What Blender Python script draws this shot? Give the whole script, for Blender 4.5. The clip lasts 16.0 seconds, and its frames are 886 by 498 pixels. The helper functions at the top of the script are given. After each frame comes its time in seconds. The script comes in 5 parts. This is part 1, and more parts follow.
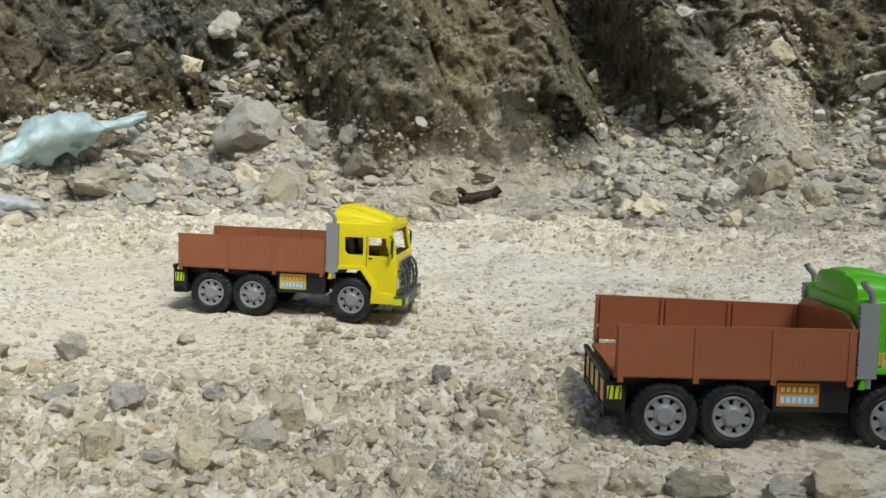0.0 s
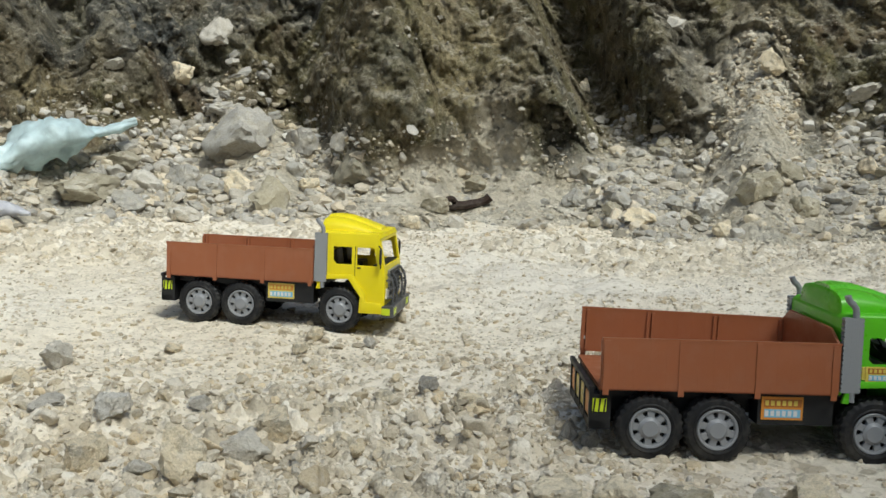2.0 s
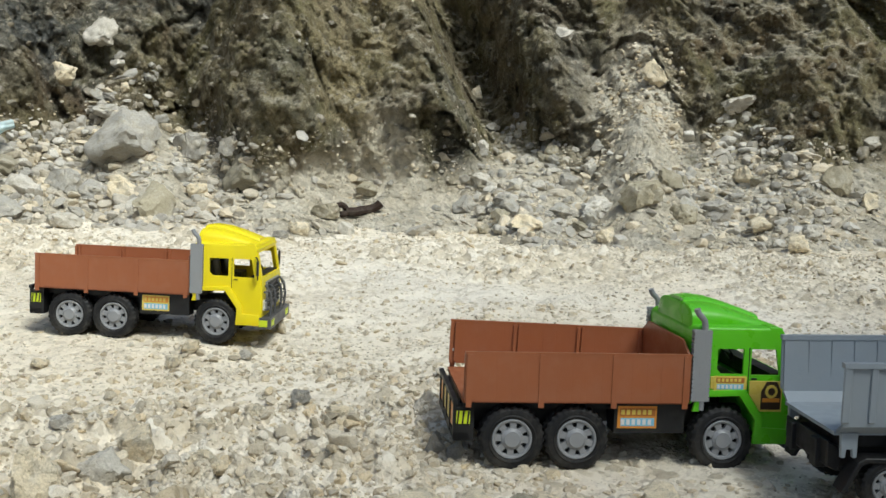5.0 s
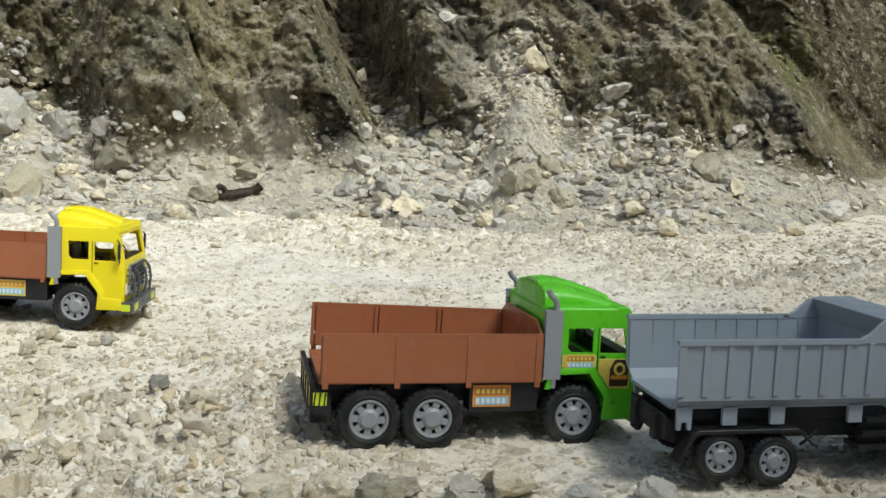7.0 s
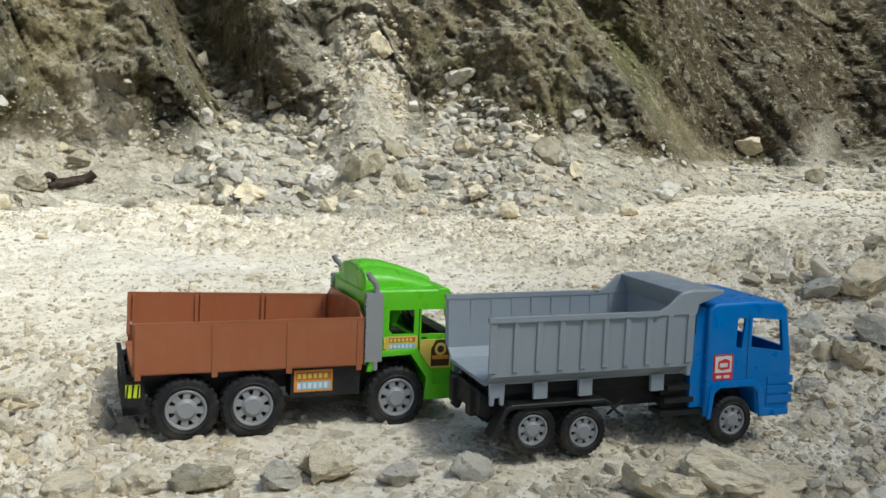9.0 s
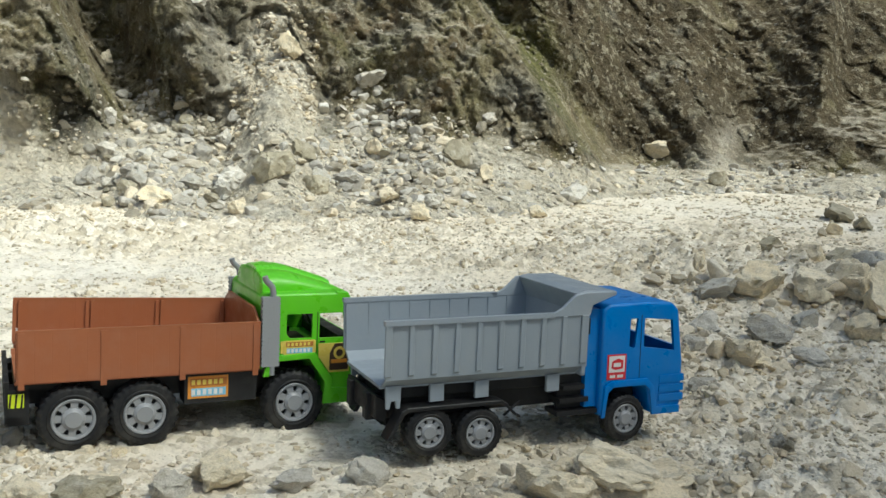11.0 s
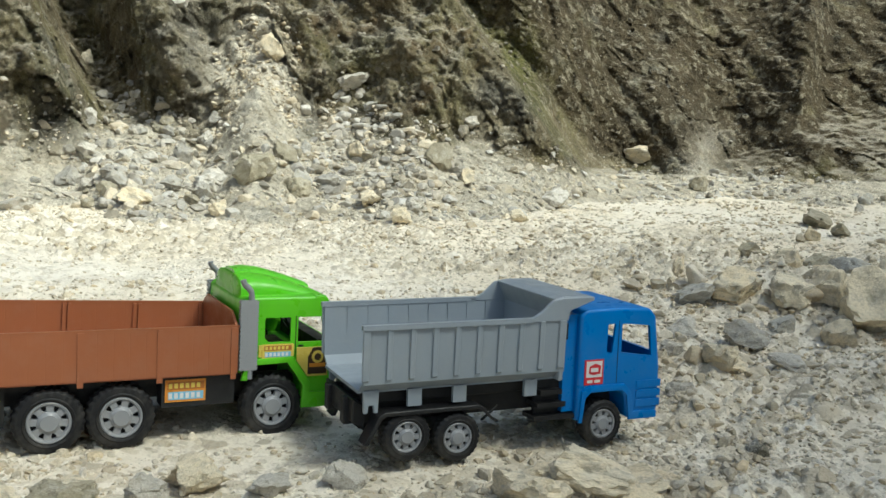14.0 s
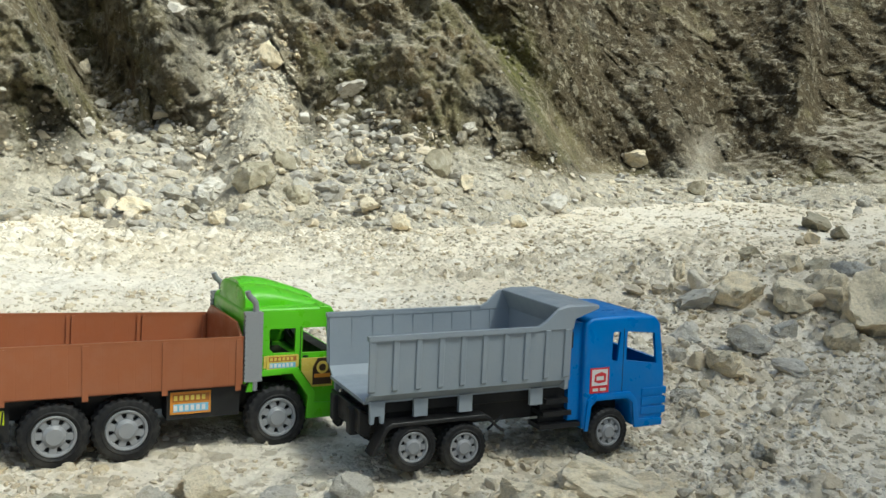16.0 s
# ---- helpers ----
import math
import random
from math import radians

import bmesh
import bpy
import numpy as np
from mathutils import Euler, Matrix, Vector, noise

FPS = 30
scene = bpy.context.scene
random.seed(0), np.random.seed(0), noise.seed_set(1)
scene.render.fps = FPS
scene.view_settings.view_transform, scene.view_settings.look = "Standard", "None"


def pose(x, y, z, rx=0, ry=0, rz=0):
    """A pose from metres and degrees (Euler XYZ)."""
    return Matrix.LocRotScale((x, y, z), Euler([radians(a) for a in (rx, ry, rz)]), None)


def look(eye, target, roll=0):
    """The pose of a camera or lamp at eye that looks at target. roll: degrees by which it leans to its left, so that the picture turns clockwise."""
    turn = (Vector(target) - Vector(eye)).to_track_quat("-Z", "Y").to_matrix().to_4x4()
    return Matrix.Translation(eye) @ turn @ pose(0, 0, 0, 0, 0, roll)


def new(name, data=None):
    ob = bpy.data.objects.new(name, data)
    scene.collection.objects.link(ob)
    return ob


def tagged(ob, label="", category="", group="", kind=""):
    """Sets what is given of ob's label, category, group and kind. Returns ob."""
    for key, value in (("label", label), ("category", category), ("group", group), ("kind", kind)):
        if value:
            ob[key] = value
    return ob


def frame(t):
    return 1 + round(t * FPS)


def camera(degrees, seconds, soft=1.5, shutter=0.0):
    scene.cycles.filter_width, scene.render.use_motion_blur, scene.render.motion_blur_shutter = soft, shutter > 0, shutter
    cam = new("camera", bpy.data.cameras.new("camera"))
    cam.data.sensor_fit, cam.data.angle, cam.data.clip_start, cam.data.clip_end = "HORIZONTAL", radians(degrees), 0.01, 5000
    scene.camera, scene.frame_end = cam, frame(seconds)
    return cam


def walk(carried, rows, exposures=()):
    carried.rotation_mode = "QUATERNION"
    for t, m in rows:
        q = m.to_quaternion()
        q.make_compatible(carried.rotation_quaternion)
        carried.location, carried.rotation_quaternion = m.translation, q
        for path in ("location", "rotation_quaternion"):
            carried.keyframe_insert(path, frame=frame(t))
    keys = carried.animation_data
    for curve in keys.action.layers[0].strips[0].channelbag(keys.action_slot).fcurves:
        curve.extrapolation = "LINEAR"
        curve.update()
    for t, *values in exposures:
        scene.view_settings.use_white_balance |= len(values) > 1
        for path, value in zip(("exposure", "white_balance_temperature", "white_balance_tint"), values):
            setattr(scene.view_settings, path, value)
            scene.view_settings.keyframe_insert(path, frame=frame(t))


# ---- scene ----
cam = camera(50.4, 16.0)

PATH = [
    (0, (-0.03, 0.319, 0.352), (-0.009, 2.308, 0.145), 1.1),
    (0.5, (-0.03, 0.319, 0.353), (-0.011, 2.309, 0.148), 1.2),
    (1, (-0.03, 0.318, 0.355), (-0.012, 2.308, 0.152), 1.3),
    (1.5, (-0.028, 0.318, 0.357), (-0.004, 2.309, 0.161), 1.3),
    (2, (-0.024, 0.317, 0.359), (0.014, 2.307, 0.166), 1.5),
    (2.5, (-0.02, 0.316, 0.363), (0.047, 2.306, 0.169), 1.6),
    (3, (-0.013, 0.315, 0.369), (0.088, 2.304, 0.183), 1.7),
    (3.5, (-0.006, 0.315, 0.374), (0.126, 2.303, 0.197), 2.0),
    (4, (0.001, 0.312, 0.378), (0.17, 2.297, 0.203), 2.0),
    (6.5, (0.052, 0.288, 0.38), (0.446, 2.238, 0.173), 2.4),
    (7, (0.063, 0.285, 0.381), (0.529, 2.219, 0.171), 2.6),
    (7.5, (0.077, 0.28, 0.381), (0.623, 2.193, 0.169), 2.7),
    (8, (0.091, 0.276, 0.38), (0.714, 2.164, 0.163), 2.8),
    (8.5, (0.103, 0.271, 0.379), (0.791, 2.135, 0.154), 2.7),
    (9, (0.113, 0.268, 0.38), (0.861, 2.109, 0.153), 2.3),
    (9.5, (0.122, 0.267, 0.382), (0.924, 2.086, 0.16), 2.4),
    (12, (0.14, 0.257, 0.382), (1.072, 2.014, 0.166), 2.7),
    (12.5, (0.141, 0.258, 0.381), (1.074, 2.013, 0.166), 2.8),
    (13, (0.14, 0.257, 0.382), (1.075, 2.012, 0.171), 2.9),
    (13.5, (0.14, 0.257, 0.384), (1.077, 2.011, 0.176), 3.0),
    (14, (0.139, 0.256, 0.385), (1.08, 2.009, 0.177), 3.1),
    (14.5, (0.138, 0.257, 0.385), (1.082, 2.008, 0.176), 3.1),
    (15, (0.136, 0.258, 0.386), (1.079, 2.009, 0.177), 3.1),
    (15.5, (0.132, 0.26, 0.387), (1.071, 2.014, 0.18), 3.0),
    (16, (0.132, 0.261, 0.39), (1.077, 2.012, 0.193), 2.6),
]
walk(cam, [(t, look(eye, target, roll)) for t, eye, target, roll in PATH], [(0, -0.12, 5880, 2), (4, 0.11, 5870, 1), (7.5, 0.26, 5850, 1), (9.5, 0.40, 5900, 1), (12, 0.52, 5950, -3), (16, 0.52, 5950, -3)])

# ---- light ----
SUN_ELEVATION, SUN_AZIMUTH = 52, 150
world = bpy.data.worlds.new("sky")
scene.world = world
world.use_nodes = True
wn = world.node_tree
sky = wn.nodes.new("ShaderNodeTexSky")
sky.sky_type = "NISHITA"
sky.sun_disc = False
sky.sun_elevation = radians(SUN_ELEVATION)
sky.sun_rotation = radians(SUN_AZIMUTH)
sky.air_density, sky.dust_density, sky.ozone_density = 1.0, 4.0, 0.6
background = wn.nodes["Background"]
background.inputs["Strength"].default_value = 0.095
wn.links.new(sky.outputs[0], background.inputs["Color"])
sun = new("sun", bpy.data.lights.new("sun", "SUN"))
sun.data.energy, sun.data.angle, sun.data.color = 3.1, radians(18), (1.0, 0.95, 0.87)
az, el = radians(SUN_AZIMUTH), radians(SUN_ELEVATION)
sun.matrix_world = look((0, 0, 0), (-math.sin(az) * math.cos(el), -math.cos(az) * math.cos(el), -math.sin(el)))


# ---- shapes of the ground ----
CX, CY = 0.05, 0.3        # the middle of the quarry floor, from which the cliff curves round


def hash3(i, j, k):
    h = (i.astype(np.int64) * 374761393 + j.astype(np.int64) * 668265263 + k.astype(np.int64) * 2147483647) & 0xFFFFFFFF
    h = ((h ^ (h >> 13)) * 1274126177) & 0xFFFFFFFF
    h = ((h ^ (h >> 16)) * 2246822519) & 0xFFFFFFFF
    return ((h ^ (h >> 15)) & 0xFFFFFF) / float(0xFFFFFF)


def lumps(x, y, z):
    """Smooth random values between -1 and 1."""
    x, y, z = np.broadcast_arrays(np.asarray(x, float), np.asarray(y, float), np.asarray(z, float))
    i, j, k = np.floor(x), np.floor(y), np.floor(z)
    u, v, w = x - i, y - j, z - k
    u, v, w = u * u * (3 - 2 * u), v * v * (3 - 2 * v), w * w * (3 - 2 * w)
    total = 0
    for a in (0, 1):
        for b in (0, 1):
            for c in (0, 1):
                total = total + hash3(i + a, j + b, k + c) * (u if a else 1 - u) * (v if b else 1 - v) * (w if c else 1 - w)
    return total * 2 - 1


def rough(x, y, z, size, octaves=4, gain=0.5):
    total, amp, norm = 0, 1.0, 0.0
    for o in range(octaves):
        f = 2.03 ** o / size
        total = total + amp * lumps(x * f + 17.3 * o, y * f - 9.1 * o, z * f + 5.7 * o)
        norm += amp
        amp *= gain
    return total / norm


def facets(x, y, z, size, seed=0):
    """Broken blocks: each cell of a random division of space is stepped and tilted its own way (-1 to 1)."""
    x, y, z = np.broadcast_arrays(np.asarray(x, float), np.asarray(y, float), np.asarray(z, float))
    u, v, w = x / size + 31.7 * seed, y / size - 12.9 * seed, z / size + 7.3 * seed
    i, j, k = np.floor(u), np.floor(v), np.floor(w)
    best, value = np.full(u.shape, 9.0), np.zeros(u.shape)
    for a in (-1, 0, 1):
        for b in (-1, 0, 1):
            for c in (-1, 0, 1):
                h = hash3(i + a, j + b, k + c)
                g, f = (h * 71.3) % 1.0, (h * 517.7) % 1.0
                du, dv, dw = u - (i + a + h), v - (j + b + g), w - (k + c + f)
                d = du * du + dv * dv + dw * dw
                near = d < best
                best = np.where(near, d, best)
                tilt = (g - 0.5) * du + (f - 0.5) * dv + (((h * 97.1) % 1.0) - 0.3) * dw
                value = np.where(near, ((h * 1913.1) % 1.0) * 1.2 - 0.6 + 1.1 * tilt, value)
    return value


def crumbs(x, y, size, seed=0):
    """Low rounded lumps of uneven size over a plane (0 to 1)."""
    x, y = np.broadcast_arrays(np.asarray(x, float), np.asarray(y, float))
    u, v = x / size + 13.7 * seed, y / size - 5.9 * seed
    i, j = np.floor(u), np.floor(v)
    level = np.zeros(i.shape) + seed
    top = np.zeros(u.shape)
    for a in (-1, 0, 1):
        for b in (-1, 0, 1):
            h = hash3(i + a, j + b, level)
            g, f = (h * 71.3) % 1.0, (h * 517.7) % 1.0
            wide = 0.22 + 0.5 * f * f
            du, dv = u - (i + a + h), v - (j + b + g)
            d = np.abs(du + 0.4 * (f - 0.5) * dv) + np.abs(dv) * (0.8 + 0.5 * g) + 0.35 * np.hypot(du, dv)
            top = np.maximum(top, np.clip(1 - d / (1.45 * wide), 0, 0.62) / 0.62 * wide * 1.5)
    return top


def step(a, b, x):
    t = np.clip((np.asarray(x, float) - a) / (b - a), 0, 1)
    return t * t * (3 - 2 * t)


def bell(x, middle, width):
    return np.exp(-((np.asarray(x, float) - middle) / width) ** 2)


def crumb_cover(x, y):
    """Where the floor is covered with lumps and crumbs, 0 in the bare dusty lane."""
    x, y = np.asarray(x, float), np.asarray(y, float)
    rho = np.hypot(x - CX, y - CY)
    cover = step(-0.25, 0.3, rough(x, y, 12, 0.35, 3) + 0.55 * step(1.75, 1.2, rho) - 0.15 + 0.5 * bell(rho, 2.9, 0.4) + 0.6 * step(1.15, 1.5, x) * step(2.2, 1.8, rho))
    return cover * (1 - 0.7 * bell(rho, 2.1, 0.38) * step(1.9, 1.2, x)) * ahead(x, y)


def ahead(x, y):
    """1 over the quarry floor before the cliff, 0 over the plain floor behind."""
    turn = np.degrees(np.arctan2(np.asarray(x, float) - CX, np.asarray(y, float) - CY))
    return step(-31, -28, turn) * step(60, 57, turn)


def ground_z(x, y):
    """Height of the quarry floor: it rises gently towards the cliff."""
    x, y = np.asarray(x, float), np.asarray(y, float)
    rho = np.hypot(x - CX, y - CY)
    base = 0.05 * np.clip(rho - 1.1, 0, 5) + 0.006 * np.clip(rho - 6.1, 0, 40)
    calm = 1 - 0.9 * step(0.36, 0.2, np.abs(y - 1.36)) * step(0.08, 0.2, x) * step(1.15, 0.95, x)
    soft = rough(x, y, 0, 0.45, 3) * 0.016 + rough(x, y, 1, 0.14, 3) * 0.009 + rough(x, y, 3, 0.07, 4) * 0.009 * ahead(x, y) * (0.5 + 0.9 * step(-0.2, 0.3, rough(x, y, 8, 0.5, 2)))
    grit = rough(x, y, 5, 0.018, 2) * 0.0030 * ahead(x, y)
    mound = 0.040 * bell(x, 0.765, 0.12) * bell(y, 1.065, 0.05) + 0.02 * bell(x, 0.47, 0.06) * bell(y, 1.1, 0.05)
    mound = mound + 0.018 * bell(x, 0.33, 0.07) * bell(y, 1.12, 0.05) + 0.03 * bell(x, 1.75, 0.35) * bell(y, 1.75, 0.22)
    mound = mound + 0.012 * bell(x, -0.25, 0.3) * bell(y, 1.45, 0.12)
    mound = mound + 0.055 * bell(x, 1.62, 0.36) * bell(y, 1.72, 0.13) + 0.05 * bell(x, 2.0, 0.3) * bell(y, 1.60, 0.2)
    mound = mound + 0.015 * bell(x, 0.74, 0.26) * bell(y, 1.26, 0.12)
    cover = crumb_cover(x, y) * (0.35 + 0.65 * calm)
    lump = crumbs(x, y, 0.055, 1) * 0.021 * step(0.35, 0.9, cover) + crumbs(x, y, 0.026, 2) * 0.014 * cover + crumbs(x, y, 0.013, 3) * 0.006 * (0.25 + 0.75 * cover)
    lump = lump * step(4.2, 3.4, rho) * ahead(x, y)
    return base + (soft + grit) * calm * step(0.0, 0.5, rho) + mound + lump * (0.55 + 0.45 * calm)


def foot_radius(a):
    return 3.12 + 1.75 * step(27, 46, a) + 0.4 * step(46, 60, a) + 0.10 * np.sin(a * 0.31) + 0.07 * np.sin(a * 0.83 + 1)


def talus_rise(a):
    rise = 0.33 - 0.20 * step(30, 42, a)
    return rise + 0.22 * bell(a, -12.0, 3.2) + 0.08 * bell(a, 10.8, 1.6) - 0.07 * bell(a, 15.2, 1.2) + 0.26 * bell(a, 18.2, 1.7) + 0.12 * bell(a, 23.5, 3) + 0.1 * bell(a, -21, 4)


def cliff_point(a, h):
    """A point of the rubble slope (h 0 to 1) and of the wall over it (h over 1, in metres plus 1), at the angle a in degrees."""
    a, h = np.broadcast_arrays(np.asarray(a, float), np.asarray(h, float))
    rf, rise = foot_radius(a), talus_rise(a)
    u = np.clip(h, 0, 1)
    up = np.clip(h - 1, 0, None)
    zf = 0.05 * np.clip(rf - 1.1, 0, 5) - 0.05
    z = zf + rise * (0.35 * u + 0.65 * u ** 1.6) + 0.05 * u + up
    run = 1.02 + 0.5 * (rise - 0.3)
    r = rf + run * u + up * 0.70 + 0.10 * up ** 2 * step(0, 2, up) * 0.3
    # buttresses, gullies and stepped-back faces of the wall
    w = step(0.75, 1.15, h)
    edge = 9.3 - 5.5 * (z - 0.45)
    shift = -0.46 * step(edge + 0.4, edge - 1.6, a) * step(-9.5, -5.0, a)
    shift = shift + 0.42 * bell(a, edge + 1.5, 1.9) + 0.16 * bell(a, -9.6 + 3 * (z - 0.6), 1.7)
    shift = shift - 0.20 * step(-12, -16, a) + 0.12 * bell(a, -21.5, 1.2)
    shift = shift - 0.16 * bell(a, 18.0 - 4 * (z - 0.5), 1.8) * step(1.0, 0.5, z)
    edge_b = 36.5 - 9.5 * (z - 0.4)
    shift = shift - 0.12 * step(19, 23, a) + 0.9 * step(edge_b - 0.4, edge_b + 0.9, a)
    shift = shift + 0.16 * bell(a, edge_b + 2.0, 1.6)
    edge_c = 45.5 - 5.0 * (z - 0.3)
    shift = shift - 0.32 * bell(a, edge_c - 1.2, 1.8) * step(1.5, 0.4, z) + 0.5 * step(49.0, 50.5, a) * step(0.5, 0.9, z) - 0.3 * step(50, 54, a) * step(0.7, 0.3, z)
    shift = shift + 0.12 * bell(a, 27.2, 0.9) * step(0.7, 1.1, z)
    rill = (a + 8.0 * z) / 2.4
    shift = shift + 0.085 * rough(rill, z * 0.7, 3, 1.0, 3) - 0.05 * np.abs(rough(rill * 1.7, z * 0.5, 9, 1.0, 2))
    r = r + shift * step(0.5, 1.2, h)
    rad = np.radians(a)
    x, y = CX + r * np.sin(rad), CY + r * np.cos(rad)
    # broken surface
    big = rough(x, y, z, 0.42, 3)
    mid = 1 - 2 * np.abs(rough(x + 3, y, z * 1.3, 0.22, 3))
    small = rough(x, y, z * 0.8, 0.06, 3)
    blocks = np.round(rough(x * 1.2, y * 1.2, z * 1.1, 0.15, 2) * 3.5) / 3.5
    ledge = np.abs(((z + 0.10 * rough(x, y, 7, 0.6, 2)) / 0.19) % 1.0 - 0.5) * 2
    lump = (big * 0.15 + mid * 0.038 + blocks * 0.042 * (1 - 0.7 * step(34, 42, a)) + (ledge ** 3) * 0.018 * step(42, 34, a) * step(-0.2, 0.4, rough(x, y, z, 0.5, 2))) * w + small * (0.018 + 0.022 * w) + rough(x, y, z, 0.02, 2) * 0.006
    chunk = np.round(rough(x, y + 4, z * 0.55, 0.075, 2) * 4) / 4
    lump = lump + (chunk * 0.022 + np.abs(rough(x, y, z * 0.6 + 6, 0.045, 2)) * 0.020) * w * (1 - 0.45 * step(34, 42, a))
    block = facets(x + 0.06 * mid, y, z * 1.1, 0.36, 1) * 0.10 + facets(x + 0.05 * small, y, z + 0.04 * mid, 0.14, 2) * 0.036 + facets(x + 0.03 * small, y, z * 1.1, 0.058, 3) * 0.028 + facets(x, y, z, 0.027, 5) * 0.010
    lump = lump * (1 - 0.55 * step(31, 38, a) * w)
    lump = lump + block * (1 - 0.45 * step(31, 38, a)) * w * (0.55 + 0.45 * step(-0.3, 0.3, rough(x, y, z, 0.7, 2))) + facets(x, y, z, 0.05, 4) * 0.016 * (1 - w) * step(0.0, 0.2, h)
    r = r - lump
    x, y = CX + r * np.sin(rad), CY + r * np.cos(rad)
    z = z + (rough(x, y, 2, 0.2, 3) * 0.035) * step(0, 0.15, h) + small * 0.008
    return x, y, z


# ---- materials ----
def material(name, roughness=0.9, metallic=0.0, specular=0.3):
    m = bpy.data.materials.new(name)
    m.use_nodes = True
    bsdf = m.node_tree.nodes["Principled BSDF"]
    bsdf.inputs["Roughness"].default_value = roughness
    bsdf.inputs["Metallic"].default_value = metallic
    bsdf.inputs["Specular IOR Level"].default_value = specular
    return m, m.node_tree, bsdf


def grain(nt, scale, detail=4, rough_=0.55, distortion=0.0, stretch=None):
    co = nt.nodes.new("ShaderNodeTexCoord")
    n = nt.nodes.new("ShaderNodeTexNoise")
    n.inputs["Scale"].default_value = scale
    n.inputs["Detail"].default_value = detail
    n.inputs["Roughness"].default_value = rough_
    n.inputs["Distortion"].default_value = distortion
    source = co.outputs["Object"]
    if stretch:
        mp = nt.nodes.new("ShaderNodeMapping")
        mp.inputs["Scale"].default_value = stretch
        nt.links.new(source, mp.inputs["Vector"])
        source = mp.outputs[0]
    nt.links.new(source, n.inputs["Vector"])
    return n.outputs["Fac"]


def ramp(nt, fac, *stops):
    r = nt.nodes.new("ShaderNodeValToRGB")
    while len(r.color_ramp.elements) < len(stops):
        r.color_ramp.elements.new(0.5)
    for e, (at, c) in zip(r.color_ramp.elements, stops):
        e.position = at
        e.color = (*c, 1) if len(c) == 3 else c
    nt.links.new(fac, r.inputs["Fac"])
    return r.outputs["Color"]


def grey(v):
    return (v, v, v)


def mixed(nt, fac, a, b, blend="MIX"):
    n = nt.nodes.new("ShaderNodeMix")
    n.data_type, n.blend_type = "RGBA", blend
    for socket, v in ((n.inputs[0], fac), (n.inputs[6], a), (n.inputs[7], b)):
        if isinstance(v, (int, float)):
            socket.default_value = v
        elif isinstance(v, tuple):
            socket.default_value = (*v, 1)
        else:
            nt.links.new(v, socket)
    return n.outputs[2]


def relief(nt, bsdf, height, distance, strength=1.0, before=None):
    b = nt.nodes.new("ShaderNodeBump")
    b.inputs["Distance"].default_value = distance
    b.inputs["Strength"].default_value = strength
    nt.links.new(height, b.inputs["Height"])
    if before is not None:
        nt.links.new(before, b.inputs["Normal"])
    nt.links.new(b.outputs[0], bsdf.inputs["Normal"])
    return b.outputs[0]


def attribute(nt, name):
    n = nt.nodes.new("ShaderNodeAttribute")
    n.attribute_name = name
    return n.outputs["Fac"]


def cells(nt, scale, distort=0.35):
    """A random tone for each cell of a broken pattern."""
    co = nt.nodes.new("ShaderNodeTexCoord")
    warp = nt.nodes.new("ShaderNodeTexNoise")
    warp.inputs["Scale"].default_value = scale * 1.6
    warp.inputs["Detail"].default_value = 4
    add = nt.nodes.new("ShaderNodeVectorMath")
    add.operation = "MULTIPLY_ADD"
    add.inputs[1].default_value = (distort / scale * 2,) * 3
    nt.links.new(co.outputs["Object"], warp.inputs["Vector"])
    nt.links.new(warp.outputs["Color"], add.inputs[0])
    nt.links.new(co.outputs["Object"], add.inputs[2])
    v = nt.nodes.new("ShaderNodeTexVoronoi")
    v.inputs["Scale"].default_value = scale
    nt.links.new(add.outputs[0], v.inputs["Vector"])
    split = nt.nodes.new("ShaderNodeSeparateColor")
    nt.links.new(v.outputs["Color"], split.inputs[0])
    return split.outputs[0]


def pebbles(nt, scale):
    """Height of close-lying rounded crumbs."""
    co = nt.nodes.new("ShaderNodeTexCoord")
    v = nt.nodes.new("ShaderNodeTexVoronoi")
    v.inputs["Scale"].default_value = scale
    nt.links.new(co.outputs["Object"], v.inputs["Vector"])
    return ramp(nt, v.outputs["Distance"], (0.12, grey(1)), (0.34, grey(0.8)), (0.62, grey(0)))


